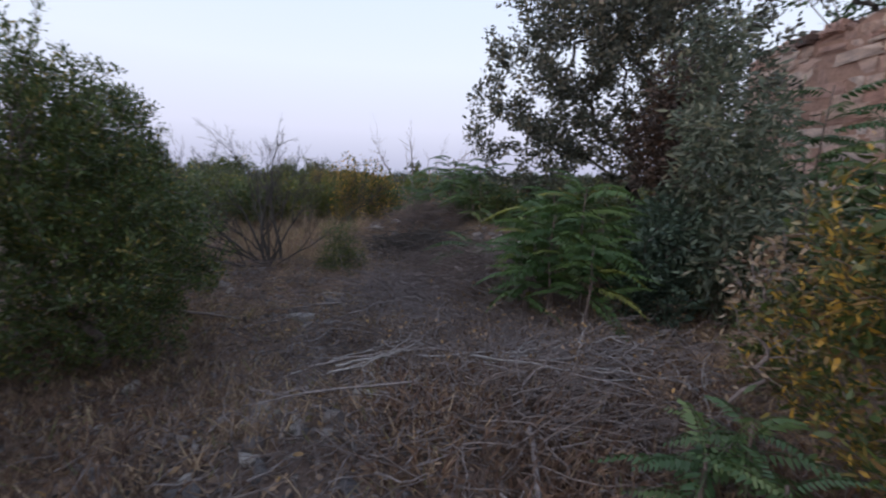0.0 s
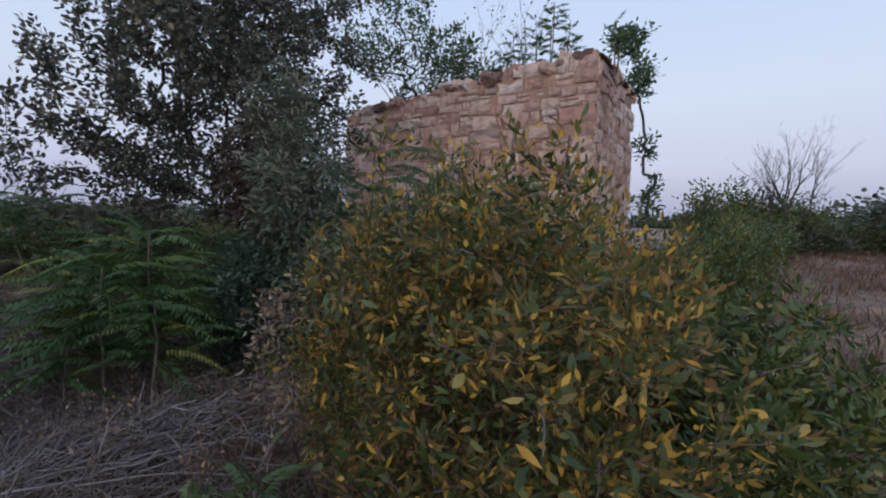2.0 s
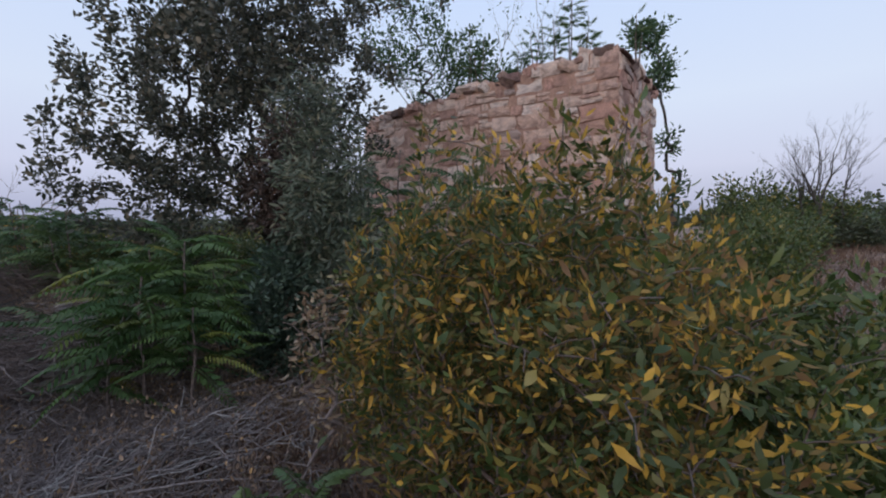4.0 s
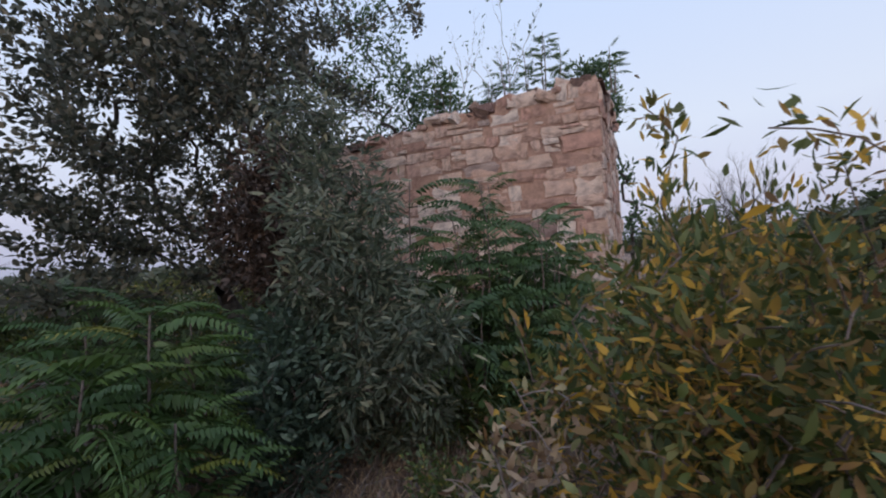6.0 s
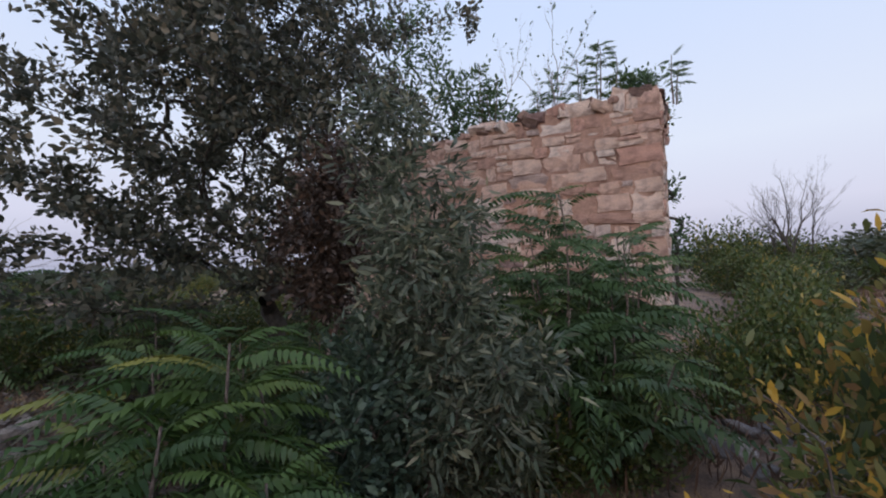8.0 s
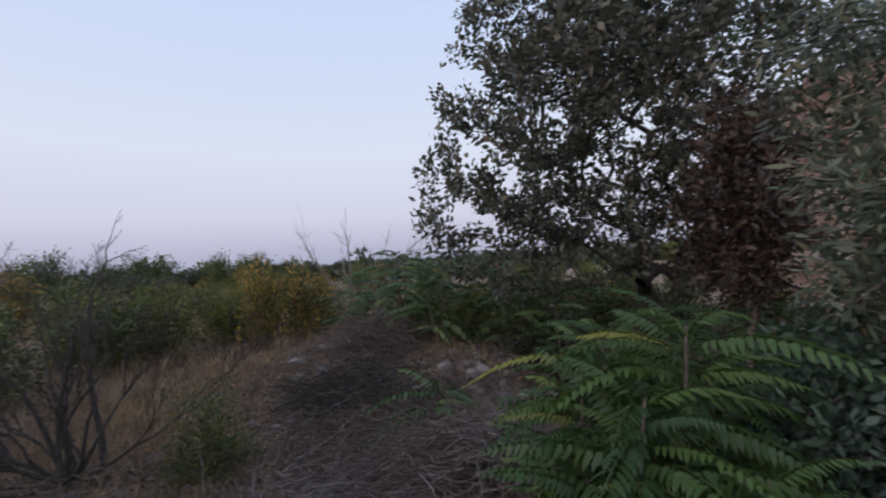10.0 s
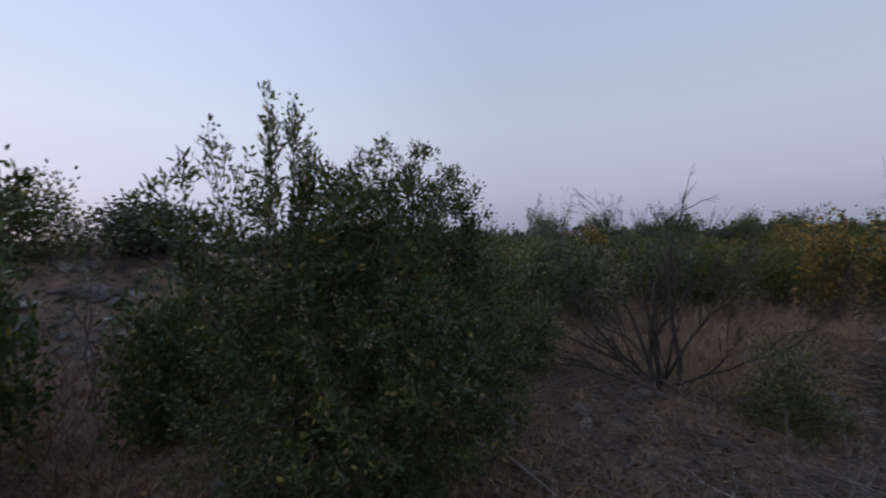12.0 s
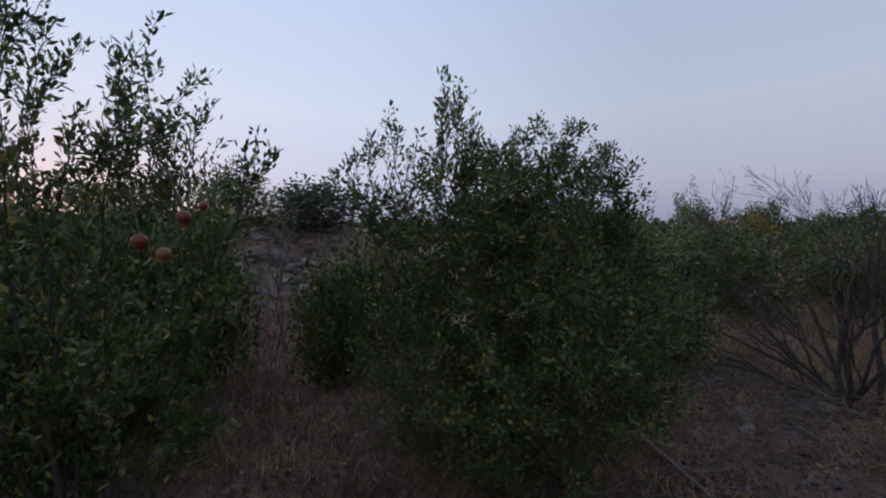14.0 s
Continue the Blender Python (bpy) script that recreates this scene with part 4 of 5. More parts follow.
scatter(dark, [(-5.6, 9.0, 0.9, 0.85), (-6.6, 8.2, 1.0, 0.95), (-7.4, 10.5, 1.1, 1.0), (-5.2, 11.2, 1.0, 0.9), (-5.4, 2.6, 0.75, 1.15), (-4.6, 0.1, 1.0, 1.5), (-5.6, 0.5, 0.9, 1.3), (-3.9, -0.5, 1.0, 1.7), (-3.4, 0.5, 0.75, 1.2), (-7.0, 0.1, 0.8, 1.4), (-6.4, -0.9, 1.2, 1.5), (-5.9, 3.4, 0.7, 1.0), (-10.8, 0.3, 1.1, 1.1), (5.6, 7.4, 0.9, 0.9), (6.6, 6.6, 0.9, 0.8), (3.8, 5.6, 0.6, 0.8), (8.2, 3.4, 0.8, 1.2), (9.4, 2.9, 1.0, 1.45), (8.8, 2.2, 0.8, 1.0), (10.6, 2.8, 1.0, 1.5), (12.4, 2.4, 1.1, 1.4), (14.5, 2.6, 1.2, 1.4), (16.2, 2.6, 1.3, 1.4), (18.2, 2.8, 1.3, 1.35), (20.5, 3.0, 1.4, 1.3), (22.5, 2.9, 1.3, 1.2), (26.4, 2.7, 1.2, 1.2), (5.2, 4.0, 0.7, 0.7), (5.9, 4.2, 0.8, 0.8), (6.7, 4.4, 0.8, 0.9), (4.4, 4.5, 0.6, 0.6), (5.0, 4.8, 0.7, 0.8), (2.9, 3.4, 0.45, 0.5), (1.3, 10.0, 0.7, 0.75), (2.2, 9.6, 0.7, 0.75), (0.6, 11.8, 0.7, 0.8), (3.3, 8.3, 0.7, 0.7), (1.9, 11.0, 0.8, 0.9), (4.6, 7.0, 0.7, 0.8), (3.7, 7.4, 0.6, 0.7), (2.6, 7.4, 0.5, 0.55)]
        + spots(10, -75, -5, 13, 24, 0.6, 1.2) + [(4.5, 11.6, 1.0, 0.9), (6.2, 11.5, 1.1, 0.9), (3.4, 12.6, 1.0, 0.9), (7.6, 10.6, 1.1, 1.0), (5.4, 13.4, 1.2, 1.0), (2.4, 13.6, 1.0, 0.9)] + spots(5, 84, 100, 28, 40, 0.8, 1.1, 0.8))
scatter(olive, [(-4.6, 12.0, 0.9, 0.9), (-3.6, 13.0, 0.9, 0.9), (-6.2, 12.6, 1.0, 0.9), (-8.5, 9.0, 1.1, 0.95), (-9.5, 12.0, 1.3, 1.0), (-2.2, 15.0, 1.0, 0.95), (-12.5, -2.6, 1.2, 1.0)] + spots(20, -80, 0, 15, 34, 0.6, 1.3) + spots(14, 5, 55, 13, 22, 0.7, 1.1) + spots(10, 5, 55, 22, 40, 0.8, 1.3))
scatter(golden, [(-1.9, 13.2, 0.9, 1.1), (-2.7, 12.4, 0.8, 1.0), (3.2, 1.9, 0.75, 1.1), (3.6, 1.0, 0.8, 1.0), (4.4, 2.0, 0.9, 1.15), (5.6, 1.6, 0.9, 1.0)] + spots(8, -40, 5, 14, 26, 0.7, 1.0))
scatter(grey, [(-11.3, 2.2, 1.35, 0.72), (24.5, 3.2, 1.1, 1.2), (26.5, 1.5, 1.0, 1.1), (31.0, -3.0, 2.6, 2.9), (35.0, -7.0, 3.0, 3.2)] + spots(26, -75, 45, 36, 70, 1.2, 1.8) + spots(12, 55, 105, 40, 75, 2.0, 3.2))
fork_plant("bare_tree", "leafless dark tree at the field edge", "tree", (26.0, 2.6), [((0, 0.1, 1), 2.3, 0.12), ((0.2, -0.25, 1), 2.0, 0.09), ((0, 0.35, 1), 2.0, 0.09), ((-0.1, 0.0, 1), 2.2, 0.09)], 5, 0.34, BARK, up=0.14)

# leafy sprigs standing above the scrub
for (x, y), h in (((-6.6, 10.2), 0.95), ((-9.8, 9.6), 0.95), ((-4.3, 13.6), 1.0), ((-12.5, 15.0), 1.6), ((-0.6, 16.5), 1.0), ((-3.4, 17.5), 1.1)):
    fork_plant("sapling", "thin young tree with sparse small leaves above the scrub", "tree", (x, y), [((0.05, 0, 1), h, 0.02), ((-0.15, 0.1, 1), h * 0.8, 0.016)], 3, 0.4, TWIG, 700, (0.07, 0.025), SHRUB_LEAF, up=0.3, shrink=0.5, leaf_spread=0.03)

# distant woods on the skyline
P, A = [], []
for a in np.arange(-140, 125, 1.1):
    d = rng.uniform(75, 140)
    r, h = rng.uniform(1.5, 4.5), rng.uniform(1.6, 3.4) + (rng.random() < 0.3) * rng.uniform(0.8, 2.8)
    c = np.array([math.sin(radians(a)) * d, math.cos(radians(a)) * d, 0.1])
    n = 170
    q = unit(rng.normal(size=(n, 3))) * rng.random(n)[:, None] ** 0.4 * np.array([r, r, h])
    q[:, 2] = np.abs(q[:, 2])
    P.append(c + q)
    A.append(rng.normal(size=(n, 3)))
for a in np.arange(-100, 70, 0.9):
    d = rng.uniform(42, 72)
    c = np.array([math.sin(radians(a)) * d, 2.5 + math.cos(radians(a)) * d, 0.1])
    n = 150
    q = unit(rng.normal(size=(n, 3))) * rng.random(n)[:, None] ** 0.4 * np.array([1.6, 1.6, rng.uniform(0.9, 1.9)])
    q[:, 2] = np.abs(q[:, 2])
    P.append(c + q)
    A.append(rng.normal(size=(n, 3)))
P, A = np.concatenate(P), np.concatenate(A)
tagged(new("far_woods", leaf_mesh("far_woods", P, A, rng.uniform(0.6, 1.2, len(P)), rng.uniform(0.4, 0.8, len(P)), FAR_LEAF)), "distant belt of dark trees on the skyline", "trees", kind="stuff")

# ---------------------------------------------------------------- rubble and stones
def rubble(label, centre, size, count, lo, hi, group="", pool=None):
    cz = float(gz(*centre))
    reseed(*centre)
    root = thing("rubble_pile", (centre[0], centre[1], cz), label, "rubble", group)
    for _ in range(count):
        x, y = centre[0] + rng.normal() * size[0], centre[1] + rng.normal() * size[1]
        s = lo + (hi - lo) * rng.random() ** 2.2
        m = Matrix.LocRotScale(Vector((x - centre[0], y - centre[1], float(gz(x, y)) - cz + s * rng.uniform(-0.08, 0.2))), Euler((rng.normal() * 0.35, rng.normal() * 0.35, rng.random() * 6.28)), Vector((s * rng.uniform(0.9, 1.8), s, s * rng.uniform(0.4, 0.8))))
        child("stone", (pool or ROCKS)[int(rng.integers(6))], root, m=m)
    return root


rubble("heap of grey broken stones and twigs on a low mound", (-0.5, 10.6), (0.8, 0.5), 130, 0.05, 0.28)
rubble("pale limestone lumps fallen beside the saplings", (1.25, 8.3), (0.42, 0.3), 46, 0.06, 0.32, pool=PALE_ROCKS)
rubble("pale broken stones at the edge of the brushwood", (0.5, 8.6), (0.4, 0.4), 30, 0.05, 0.22, pool=PALE_ROCKS)
rubble("grey stone rubble bank rising to the west", (-10.2, 1.2), (0.9, 1.1), 290, 0.08, 0.36)
rubble("scattered grey stones in dry grass", (-0.4, 3.2), (1.5, 1.2), 70, 0.03, 0.11)
rubble("pale grey stones and dust in the trodden grass", (-1.3, 2.2), (0.7, 0.5), 60, 0.03, 0.13)
rubble("rough grey stones tumbled among the brushwood", (-0.9, 9.2), (0.5, 0.8), 46, 0.07, 0.26, pool=PALE_ROCKS)
rubble("pale angular stones below the thicket", (1.3, 8.9), (0.6, 0.4), 40, 0.08, 0.32, pool=PALE_ROCKS)
rubble("broken stone slabs beside the dead shrub", (-2.9, 6.9), (0.8, 0.6), 34, 0.05, 0.24, pool=PALE_ROCKS)
rubble("flat pale stones half sunk in the trodden earth", (-0.75, 2.6), (0.7, 0.5), 56, 0.07, 0.20, pool=PALE_ROCKS)
rubble("pale stones among dry grass of the clearing", (-0.6, 5.2), (0.9, 1.3), 60, 0.08, 0.26, pool=PALE_ROCKS)
rubble("scattered stones along the dusty slope", (-1.2, 8.2), (0.8, 1.6), 110, 0.04, 0.17)
rubble("pale stones under the dead shrub", (-3.4, 5.8), (0.8, 0.8), 26, 0.05, 0.18)
rubble("fallen grey blocks at the foot of the ruin", (7.2, 2.9), (1.2, 0.7), 40, 0.12, 0.5)
rubble("pale limestone blocks fallen under the wall saplings", (7.6, 5.2), (0.6, 0.5), 24, 0.2, 0.7)


def loose_stone(x, y, s, label):
    reseed(x, y)
    ob = new("stone", PALE_ROCKS[int(rng.integers(6))])
    ob.matrix_basis = Matrix.LocRotScale(Vector((x, y, float(gz(x, y)) + s * 0.2)), Euler(tuple(rng.random(3) * 6)), Vector((s * 1.3, s, s * 0.75)))
    tagged(ob, label, "stone")


for x, y, s in ((1.5, 8.1, 0.34), (1.85, 8.2, 0.26), (0.95, 7.9, 0.30), (0.75, 8.7, 0.22), (-0.5, 3.6, 0.11), (-0.2, 3.0, 0.1), (-3.75, 2.72, 0.17), (-3.3, 6.2, 0.22)):
    loose_stone(x, y, s, "pale weathered limestone lump lying on dry earth")


# ---------------------------------------------------------------- dead wood
def dead_branch(a, b, r, material, label, forks=3):
    """A fallen branch with side forks, lying from a to b."""
    za, zb = float(gz(*a[:2])), float(gz(*b[:2]))
    A_, B_ = np.array([a[0], a[1], za + a[2]]), np.array([b[0], b[1], zb + b[2]])
    main = bent(A_, B_, 0.02 * np.linalg.norm(B_ - A_), 9)
    root = thing("fallen_branch", tuple(A_), label, "branch", "fallen branches")
    child("stem", tube_mesh("stem", [(main - A_, np.linspace(r, r * 0.35, 9))], material, 6), root)
    for k in range(forks):
        i = int(rng.integers(2, 8))
        d = unit(unit(B_ - A_) + rng.normal(size=3) * np.array([0.6, 0.6, 0.25]))
        ln = np.linalg.norm(B_ - A_) * rng.uniform(0.2, 0.45)
        q = bent(main[i], main[i] + d * ln, 0.03, 6)
        q[:, 2] = np.maximum(q[:, 2], gz(q[:, 0], q[:, 1]) + 0.01)
        child("fork", tube_mesh("fork", [(q - A_, np.linspace(r * 0.5, 0.003, 6))], material, 4), root)


FB = "grey dead branch lying over dry twigs"
dead_branch((0.5, 3.9, 0.12), (1.75, 3.75, 0.15), 0.016, PALE_DEAD, FB, 4)
dead_branch((-0.3, 3.1, 0.06), (0.75, 3.6, 0.12), 0.014, PALE_DEAD, FB, 4)
dead_branch((0.45, 1.6, 0.05), (0.6, 3.0, 0.10), 0.022, DEAD, FB, 2)
dead_branch((-3.2, 4.9, 0.1), (-1.5, 4.7, 0.08), 0.018, DEAD, FB, 3)
for _ in range(60):
    x, y, a, ln = rng.uniform(-1.4, 2.0), rng.uniform(2.6, 9.2), rng.random() * 6.28, rng.uniform(0.5, 1.4)
    dead_branch((x, y, rng.uniform(0.03, 0.2)), (x + math.cos(a) * ln, y + math.sin(a) * ln, rng.uniform(0.03, 0.25)), rng.uniform(0.006, 0.014), DEAD if rng.random() < 0.75 else PALE_DEAD, FB, 3)

for _ in range(46):
    x, y, a, ln = rng.uniform(-0.8, 2.0), rng.uniform(2.7, 5.2), rng.normal() * 0.5, rng.uniform(0.5, 1.3)
    dead_branch((x - ln / 2, y, rng.uniform(0.05, 0.2)), (x + math.cos(a) * ln / 2, y + math.sin(a) * ln / 2, rng.uniform(0.05, 0.26)), rng.uniform(0.007, 0.013), PALE_DEAD if rng.random() < 0.5 else DEAD, FB, 3)


def twig_heap(name, label, centre, size, height, count, ln, material):
    cz = float(gz(*centre))
    reseed(*centre)
    paths = []
    for _ in range(count):
        p = rng.normal(size=2) * size * 0.6
        g = float(gz(centre[0] + p[0], centre[1] + p[1])) - cz
        a = rng.random() * 6.28
        l_ = ln * rng.uniform(0.4, 1.2)
        h0 = g + rng.random() * height * math.exp(-float(np.dot(p / size, p / size)) * 0.6)
        q0 = np.array([p[0], p[1], h0])
        q1 = q0 + np.array([math.cos(a) * l_, math.sin(a) * l_, rng.normal() * 0.25 * l_])
        q = bent(q0, q1, l_ * 0.05, 5)
        q[:, 2] = np.maximum(q[:, 2], gz(q[:, 0] + centre[0], q[:, 1] + centre[1]) - cz + 0.005)
        paths.append((q, np.linspace(rng.uniform(0.003, 0.009), 0.0015, 5)))
    ob = new(name, tube_mesh(name, paths, material, 3))
    ob.location = (centre[0], centre[1], cz)
    tagged(ob, label, "dead twigs", kind="stuff")


twig_heap("brush_heap", "tangled heap of grey-brown dead brushwood", (0.7, 6.6), np.array([1.0, 0.9]), 0.75, 1300, 0.7, TWIG)
twig_heap("brush_heap", "pale dead branches on top of the brushwood heap", (0.75, 6.5), np.array([0.9, 0.8]), 0.8, 700, 0.7, DEAD)
twig_heap("brush_heap", "tangle of pale dead twigs over dry grass", (1.0, 4.0), np.array([1.1, 0.7]), 0.28, 1500, 0.6, DEAD)
twig_heap("brush_heap", "dark tangle of dead twigs beside the saplings", (0.6, 5.0), np.array([1.0, 0.7]), 0.32, 1000, 0.6, DEAD)
twig_heap("brush_heap", "low mat of brown dead twigs in the clearing", (-0.3, 4.3), np.array([0.9, 0.8]), 0.16, 900, 0.55, TWIG)
twig_heap("brush_heap", "dark brushwood lying across a stony mound", (-0.3, 10.4), np.array([1.1, 0.7]), 0.5, 900, 0.8, TWIG)
twig_heap("brush_heap", "dark heap of cut branches in the thicket", (2.6, 9.2), np.array([0.9, 0.6]), 0.9, 900, 0.8, BARK)
twig_heap("brush_heap", "low heap of dark cut brushwood in the clearing", (0.3, 7.6), np.array([1.2, 1.0]), 0.3, 1300, 0.9, TWIG)
twig_heap("brush_heap", "grey dead brushwood spread over straw", (-0.4, 6.3), np.array([0.9, 0.9]), 0.3, 1100, 0.8, DEAD)
twig_heap("brush_heap", "dark dead twigs heaped beside the stones", (-0.6, 8.9), np.array([0.8, 0.7]), 0.4, 900, 0.8, BARK)
twig_heap("twig_litter", "dead twigs strewn over the clearing", (0.2, 3.5), np.array([2.6, 3.2]), 0.10, 2600, 0.4, DEAD)
twig_heap("brush_heap", "flat mat of dark dead twigs by the path", (0.9, 2.7), np.array([1.0, 0.7]), 0.14, 900, 0.5, TWIG)
twig_heap("twig_litter", "dark broken twigs strewn over dry earth", (-0.4, 2.8), np.array([2.2, 2.0]), 0.07, 1500, 0.4, TWIG)
twig_heap("twig_litter", "dead twigs strewn round the dead shrub", (-3.2, 6.6), np.array([1.6, 1.6]), 0.2, 900, 0.5, TWIG)


# ---------------------------------------------------------------- grass and fallen leaves
def blades(name, label, n, box, lo, hi, width, material, clump=0.0, flat=0.35):
    x0, x1, y0, y1 = box
    if clump:
        k = max(1, n // 40)
        cx, cy = rng.uniform(x0, x1, k), rng.uniform(y0, y1, k)
        i = rng.integers(k, size=n)
        x, y = cx[i] + rng.normal(size=n) * clump, cy[i] + rng.normal(size=n) * clump
    else:
        x, y = rng.uniform(x0, x1, n), rng.uniform(y0, y1, n)
    p = np.stack([x, y, gz(x, y) - 0.01], -1)
    a = np.stack([rng.normal(size=n) * flat, rng.normal(size=n) * flat, np.ones(n)], -1)
    L = rng.uniform(lo, hi, n)
    tagged(new(name, leaf_mesh(name, p, a, L, np.full(n, width) * rng.uniform(0.7, 1.3, n), material, 0.35)), label, "grass", kind="stuff")


blades("dry_grass", "dry straw-coloured grass in loose tufts", 52000, (-4.5, 4.5, 0.5, 12), 0.05, 0.25, 0.007, STRAW, 0.11, 0.7)
blades("dry_grass", "rusty brown dead weeds below the fallen branches", 12000, (-0.4, 2.3, 1.6, 4.4), 0.05, 0.22, 0.012, RED_STRAW, 0.12, 0.9)
blades("dry_grass", "tall pale dry grass beside the dead shrub", 9000, (-6.2, -2.0, 7.5, 11.5), 0.10, 0.30, 0.008, STRAW, 0.2, 0.4)
blades("dry_grass", "reddish dry grass on the western track", 12000, (-9.5, -1.5, -0.5, 3.6), 0.08, 0.26, 0.008, RED_STRAW, 0.18, 0.5)
blades("dry_grass", "dry grass field beyond the ruin", 30000, (5, 34, -16, 4), 0.15, 0.45, 0.022, RED_STRAW, 0.5, 0.4)
blades("dry_grass", "short dry grass beside the yellowing bush", 14000, (1.6, 7.0, -4.0, 0.9), 0.06, 0.26, 0.008, RED_STRAW, 0.2, 0.5)
blades("dry_grass", "dry grass of the open ground among scrub", 20000, (-16, 4, 11, 30), 0.15, 0.5, 0.02, STRAW, 0.4, 0.4)
for k in range(120):
    x, y = rng.normal(0.7, 1.1), rng.normal(4.2, 1.2)
    if y < 2.2 or math.hypot(x - 0.6, y - 2.3) < 0.7:
        continue
    fork_plant("dry_weed", "dead brown weed stalk standing in dry grass", "weed", (x, y), [((rng.normal() * 0.3, rng.normal() * 0.3, 1), rng.uniform(0.15, 0.32), 0.004)], 2, 0.5, TWIG, 44, (0.04, 0.017), LITTER, up=0.2)
n = 38000
x, y = rng.uniform(-5, 4.5, n), rng.uniform(0.2, 12, n)
p = np.stack([x, y, gz(x, y) + rng.random(n) * 0.03], -1)
a = np.stack([rng.normal(size=n), rng.normal(size=n), rng.normal(size=n) * 0.3 + 0.1], -1)
tagged(new("leaf_litter", leaf_mesh("leaf_litter", p, a, rng.uniform(0.03, 0.085, n), rng.uniform(0.012, 0.035, n), LITTER, 0.6)), "brown fallen leaves strewn over dry earth", "leaves", kind="stuff")
n = 9000
x, y = rng.uniform(-4, 3, n), rng.uniform(1.5, 12, n)
s = rng.uniform(0.008, 0.035, n)
v0 = rng.normal(size=(n, 4, 3)) * s[:, None, None]
v0 += np.stack([x, y, gz(x, y) + 0.01], -1)[:, None]
o4 = np.arange(n)[:, None] * 4
tri = np.concatenate([o4 + np.array([[0, 1, 2]]), o4 + np.array([[0, 2, 3]]), o4 + np.array([[0, 3, 1]]), o4 + np.array([[1, 3, 2]])], 1).reshape(-1, 3)
tagged(new("gravel", quad_mesh("gravel", v0.reshape(-1, 3), tri, RUBBLE_BITS)), "small grey stone chips in the soil", "gravel", kind="stuff")


# ---------------------------------------------------------------- fruit
def pomegranate(at, r, material, label):
    root = thing("pomegranate", at, label, "fruit", "pomegranates")
    bm = bmesh.new()
    bmesh.ops.create_uvsphere(bm, u_segments=16, v_segments=12, radius=r)
    for v in bm.verts:
        a = math.atan2(v.co.y, v.co.x)
        v.co.x *= 1 + 0.035 * math.cos(5 * a)
        v.co.y *= 1 + 0.035 * math.cos(5 * a)
        v.co.z *= 0.93
    me = bpy.data.meshes.new("skin")
    bm.to_mesh(me)
    bm.free()
    me.polygons.foreach_set("use_smooth", [True] * len(me.polygons))
    me.materials.append(material)
    child("skin", me, root)
    ang = np.linspace(0, 2 * math.pi, 6, endpoint=False)
    paths = [([(0.28 * r * math.cos(t), 0.28 * r * math.sin(t), -0.85 * r), (0.4 * r * math.cos(t), 0.4 * r * math.sin(t), -1.15 * r), (0.55 * r * math.cos(t), 0.55 * r * math.sin(t), -1.3 * r)], [0.16 * r, 0.12 * r, 0.03 * r]) for t in ang]
    child("calyx", tube_mesh("calyx", paths, material, 4), root)
    child("stalk", tube_mesh("stalk", [(bent((0, 0, 0.9 * r), (-0.05, -0.05, r + 0.16), 0.005, 5), np.full(5, 0.003))], TWIG, 4), root)


pomegranate((-2.24, 1.67, 1.74), 0.030, FRUIT, "ripe red-brown pomegranate hanging from a thin twig")
pomegranate((-2.24, 1.51, 1.64), 0.033, FRUIT, "ripe red-brown pomegranate hanging from a thin twig")
pomegranate((-2.22, 1.60, 1.59), 0.029, OCHRE_FRUIT, "ochre pomegranate hanging from a thin twig")
pomegranate((-4.6, 1.21, 1.88), 0.042, FRUIT, "dark red pomegranate among leaves of a scrub bush")

# ---------------------------------------------------------------- single bushes set apart
def set_apart(proto, x, y, turn, width, height):
    copy_thing(proto, Matrix.Translation((x, y, float(gz(x, y)) - 0.05)) @ Matrix.Rotation(turn, 4, "Z") @ Matrix.Diagonal((width, width, height, 1)))


set_apart(dark, -5.2, 0.95, 0.7, 0.72, 1.5)
set_apart(dark, -4.4, 6.4, 1.2, 0.65, 0.75)
for x, y, w, h in ((27.0, 5.6, 2.2, 2.6), (27.8, 3.9, 2.2, 2.2), (27.6, 2.4, 2.0, 2.0), (30.0, -0.2, 2.4, 1.1), (24.0, 4.6, 1.6, 1.6), (40.0, -8.0, 3.4, 2.2)):
    set_apart(dark, x, y, x * 0.7, w, h)
set_apart(dark, -5.0, 2.35, 2.1, 0.5, 0.95)
for x, y, w, h in ((-39.5, 45, 2.4, 2.6), (-31.5, 45, 2.3, 2.3), (-22.2, 45, 2.6, 1.9), (-16.4, 45, 1.5, 1.8), (-13.1, 45, 1.7, 1.75), (-9.5, 46, 1.2, 1.2), (-27.0, 47, 1.5, 1.7)):
    set_apart(dark, x, y, x * 0.37, w * 1.1, h * 1.25)
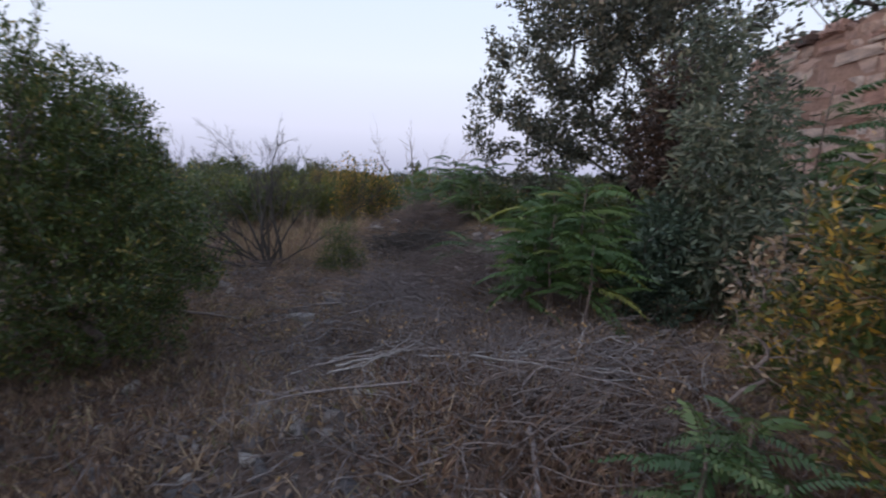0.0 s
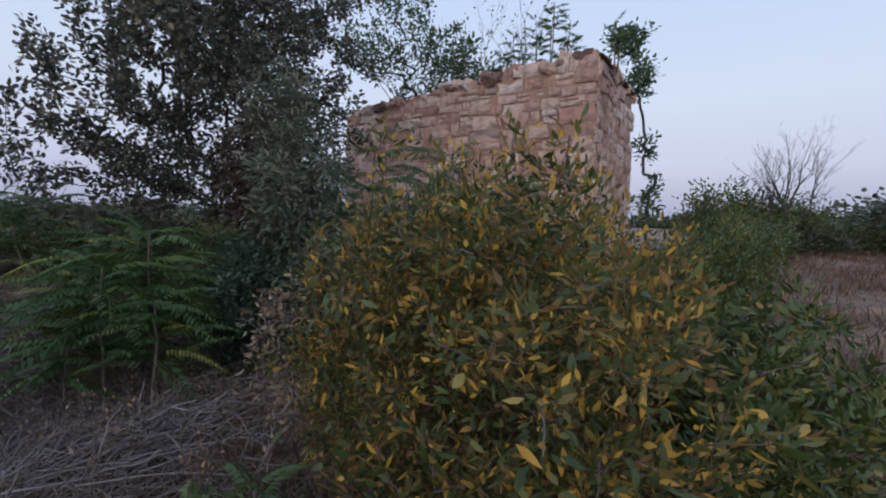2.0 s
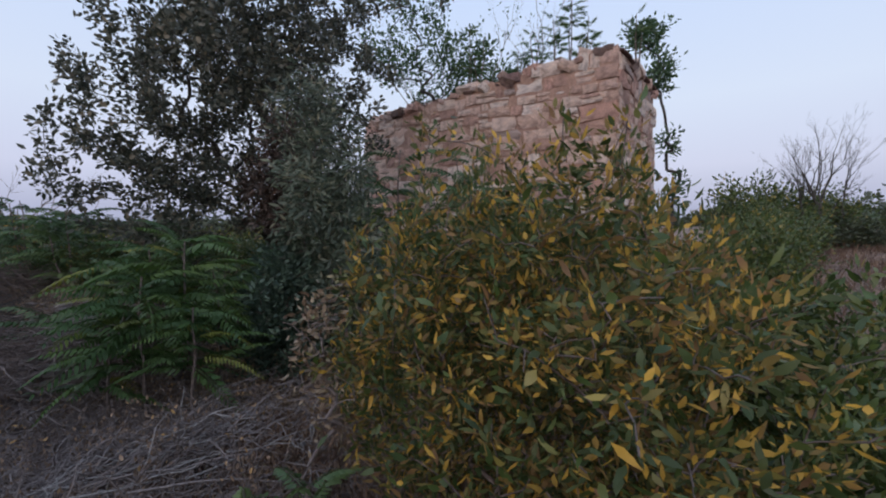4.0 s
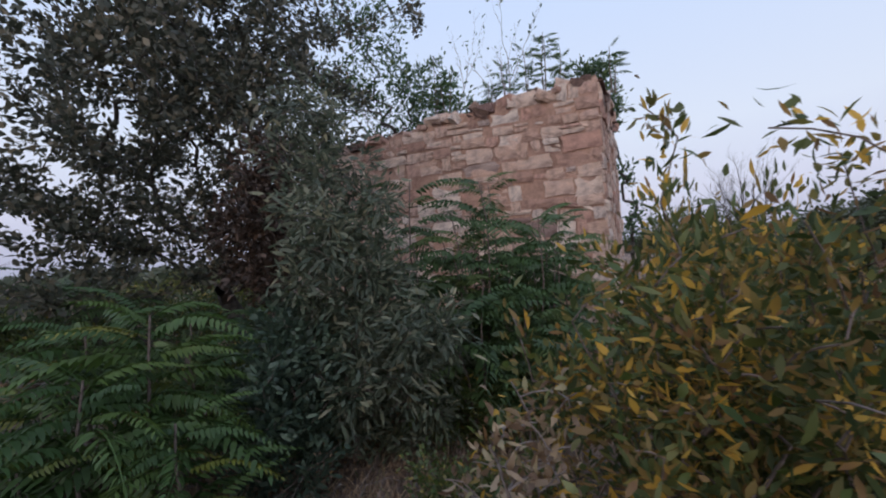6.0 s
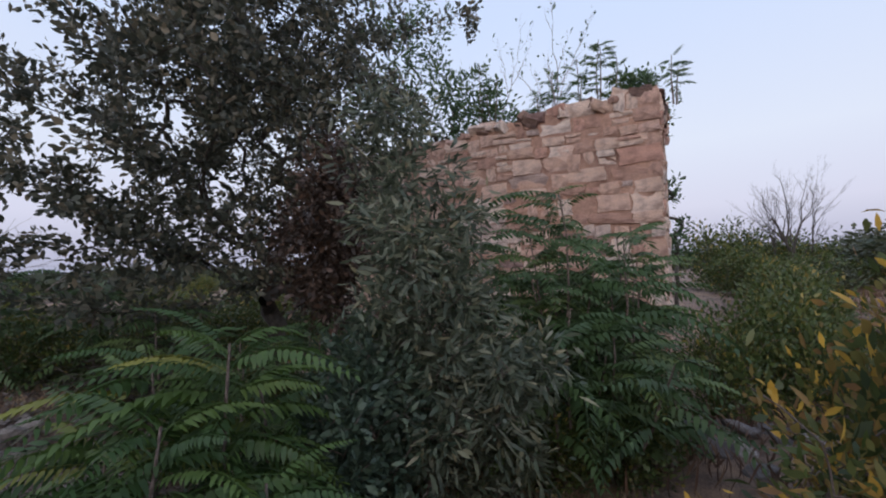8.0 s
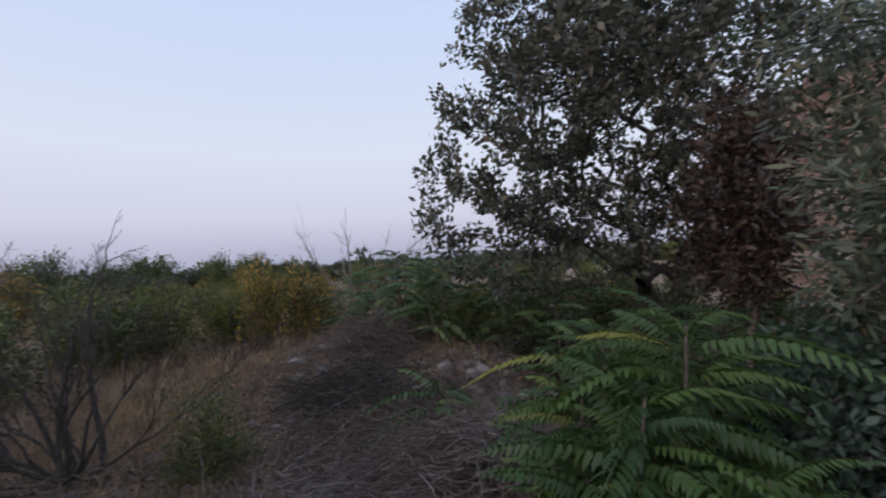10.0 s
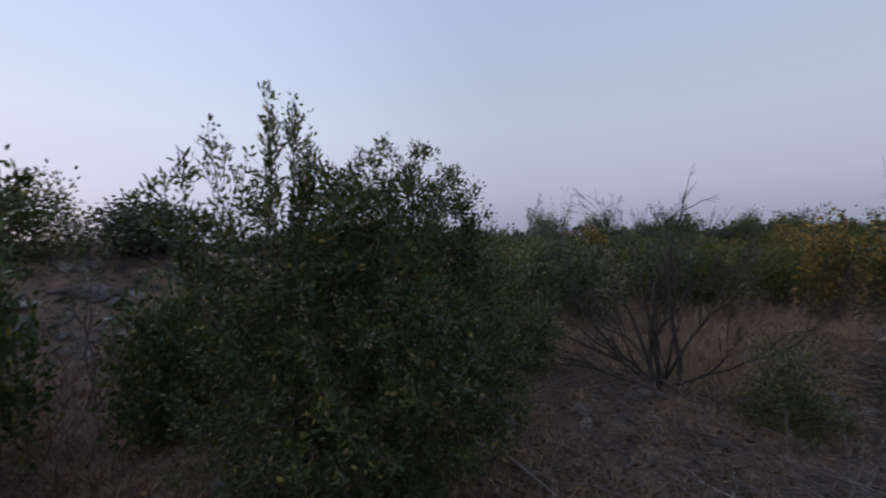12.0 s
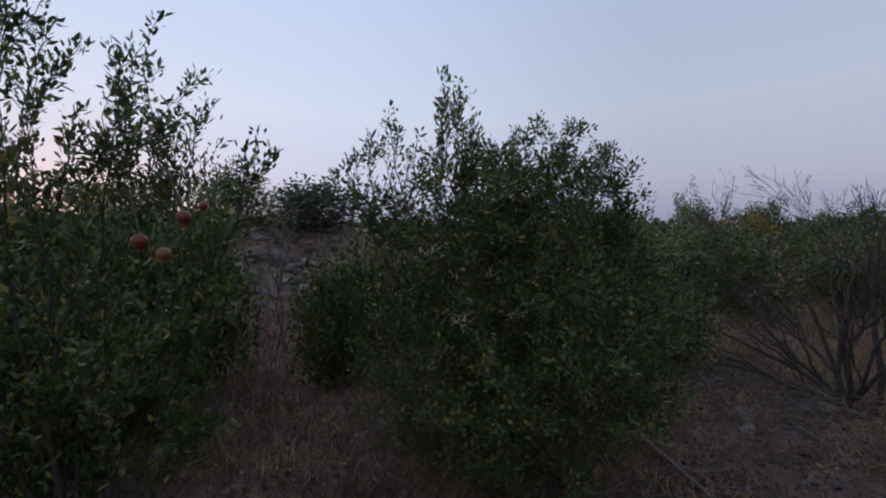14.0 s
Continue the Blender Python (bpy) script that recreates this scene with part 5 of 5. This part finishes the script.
fork_plant("sapling", "thin pale shoots with sparse small leaves by the stone heap", "tree", (-6.2, 1.75), [((0, 0.25, 1), 1.2, 0.016), ((0, -0.1, 1), 1.3, 0.016), ((0, 0.5, 1), 1.0, 0.014)], 3, 0.4, TWIG, 900, (0.05, 0.018), BUSH_LEAF, up=0.2, shrink=0.5, leaf_spread=0.03)

# ---------------------------------------------------------------- the far house
house = thing("house", (-41.0, 50.0, float(gz(-41, 50))), "small pale plastered house among far trees", "house")
house.rotation_euler = (0, 0, radians(35))
house.scale = (0.75, 0.75, 0.6)


def box(name, lo, hi, material, parent, label=""):
    bm = bmesh.new()
    bmesh.ops.create_cube(bm, size=1.0)
    for v in bm.verts:
        v.co = Vector([lo[k] if v.co[k] < 0 else hi[k] for k in range(3)])
    bmesh.ops.bevel(bm, geom=bm.edges[:], offset=min(0.02, min(hi[k] - lo[k] for k in range(3)) * 0.2), segments=1, affect="EDGES")
    me = bpy.data.meshes.new(name)
    bm.to_mesh(me)
    bm.free()
    me.materials.append(material)
    return child(name, me, parent, label)


box("wall", (-2.4, -1.8, 0), (2.4, 1.8, 2.9), PLASTER, house)
child("roof", mesh_from("roof", [(-2.8, -2.2, 2.88), (2.8, -2.2, 2.88), (2.8, 2.2, 2.88), (-2.8, 2.2, 2.88), (-2.6, 0, 3.7), (2.6, 0, 3.7)], [(0, 1, 5, 4), (2, 3, 4, 5), (3, 0, 4), (1, 2, 5), (3, 2, 1, 0)], TILE), house, "low reddish roof")
for x in (-1.3, 0.9):
    w = box("window", (x, -1.83, 1.0), (x + 0.8, -1.78, 2.0), PLASTER, house)
    box("pane", (x + 0.07, -1.85, 1.07), (x + 0.73, -1.82, 1.93), DARK_PANE, w)
# low stone wall across the far field
field_wall = thing("field_wall", (33.0, -1.0, float(gz(33, -1))), "low pale dry-stone wall at the far field edge", "wall")
for k in range(90):
    r_, c_ = divmod(k, 30)
    child("stone", BLOCKS[k % 16], field_wall, m=Matrix.LocRotScale(Vector((c_ * 0.1 + rng.normal() * 0.03, -8 + c_ * 0.5 + 0.25 * (r_ % 2), 0.12 + r_ * 0.24)), Euler((0, 0, 1.57 + rng.normal() * 0.1)), Vector((0.5, 0.35, 0.25))))
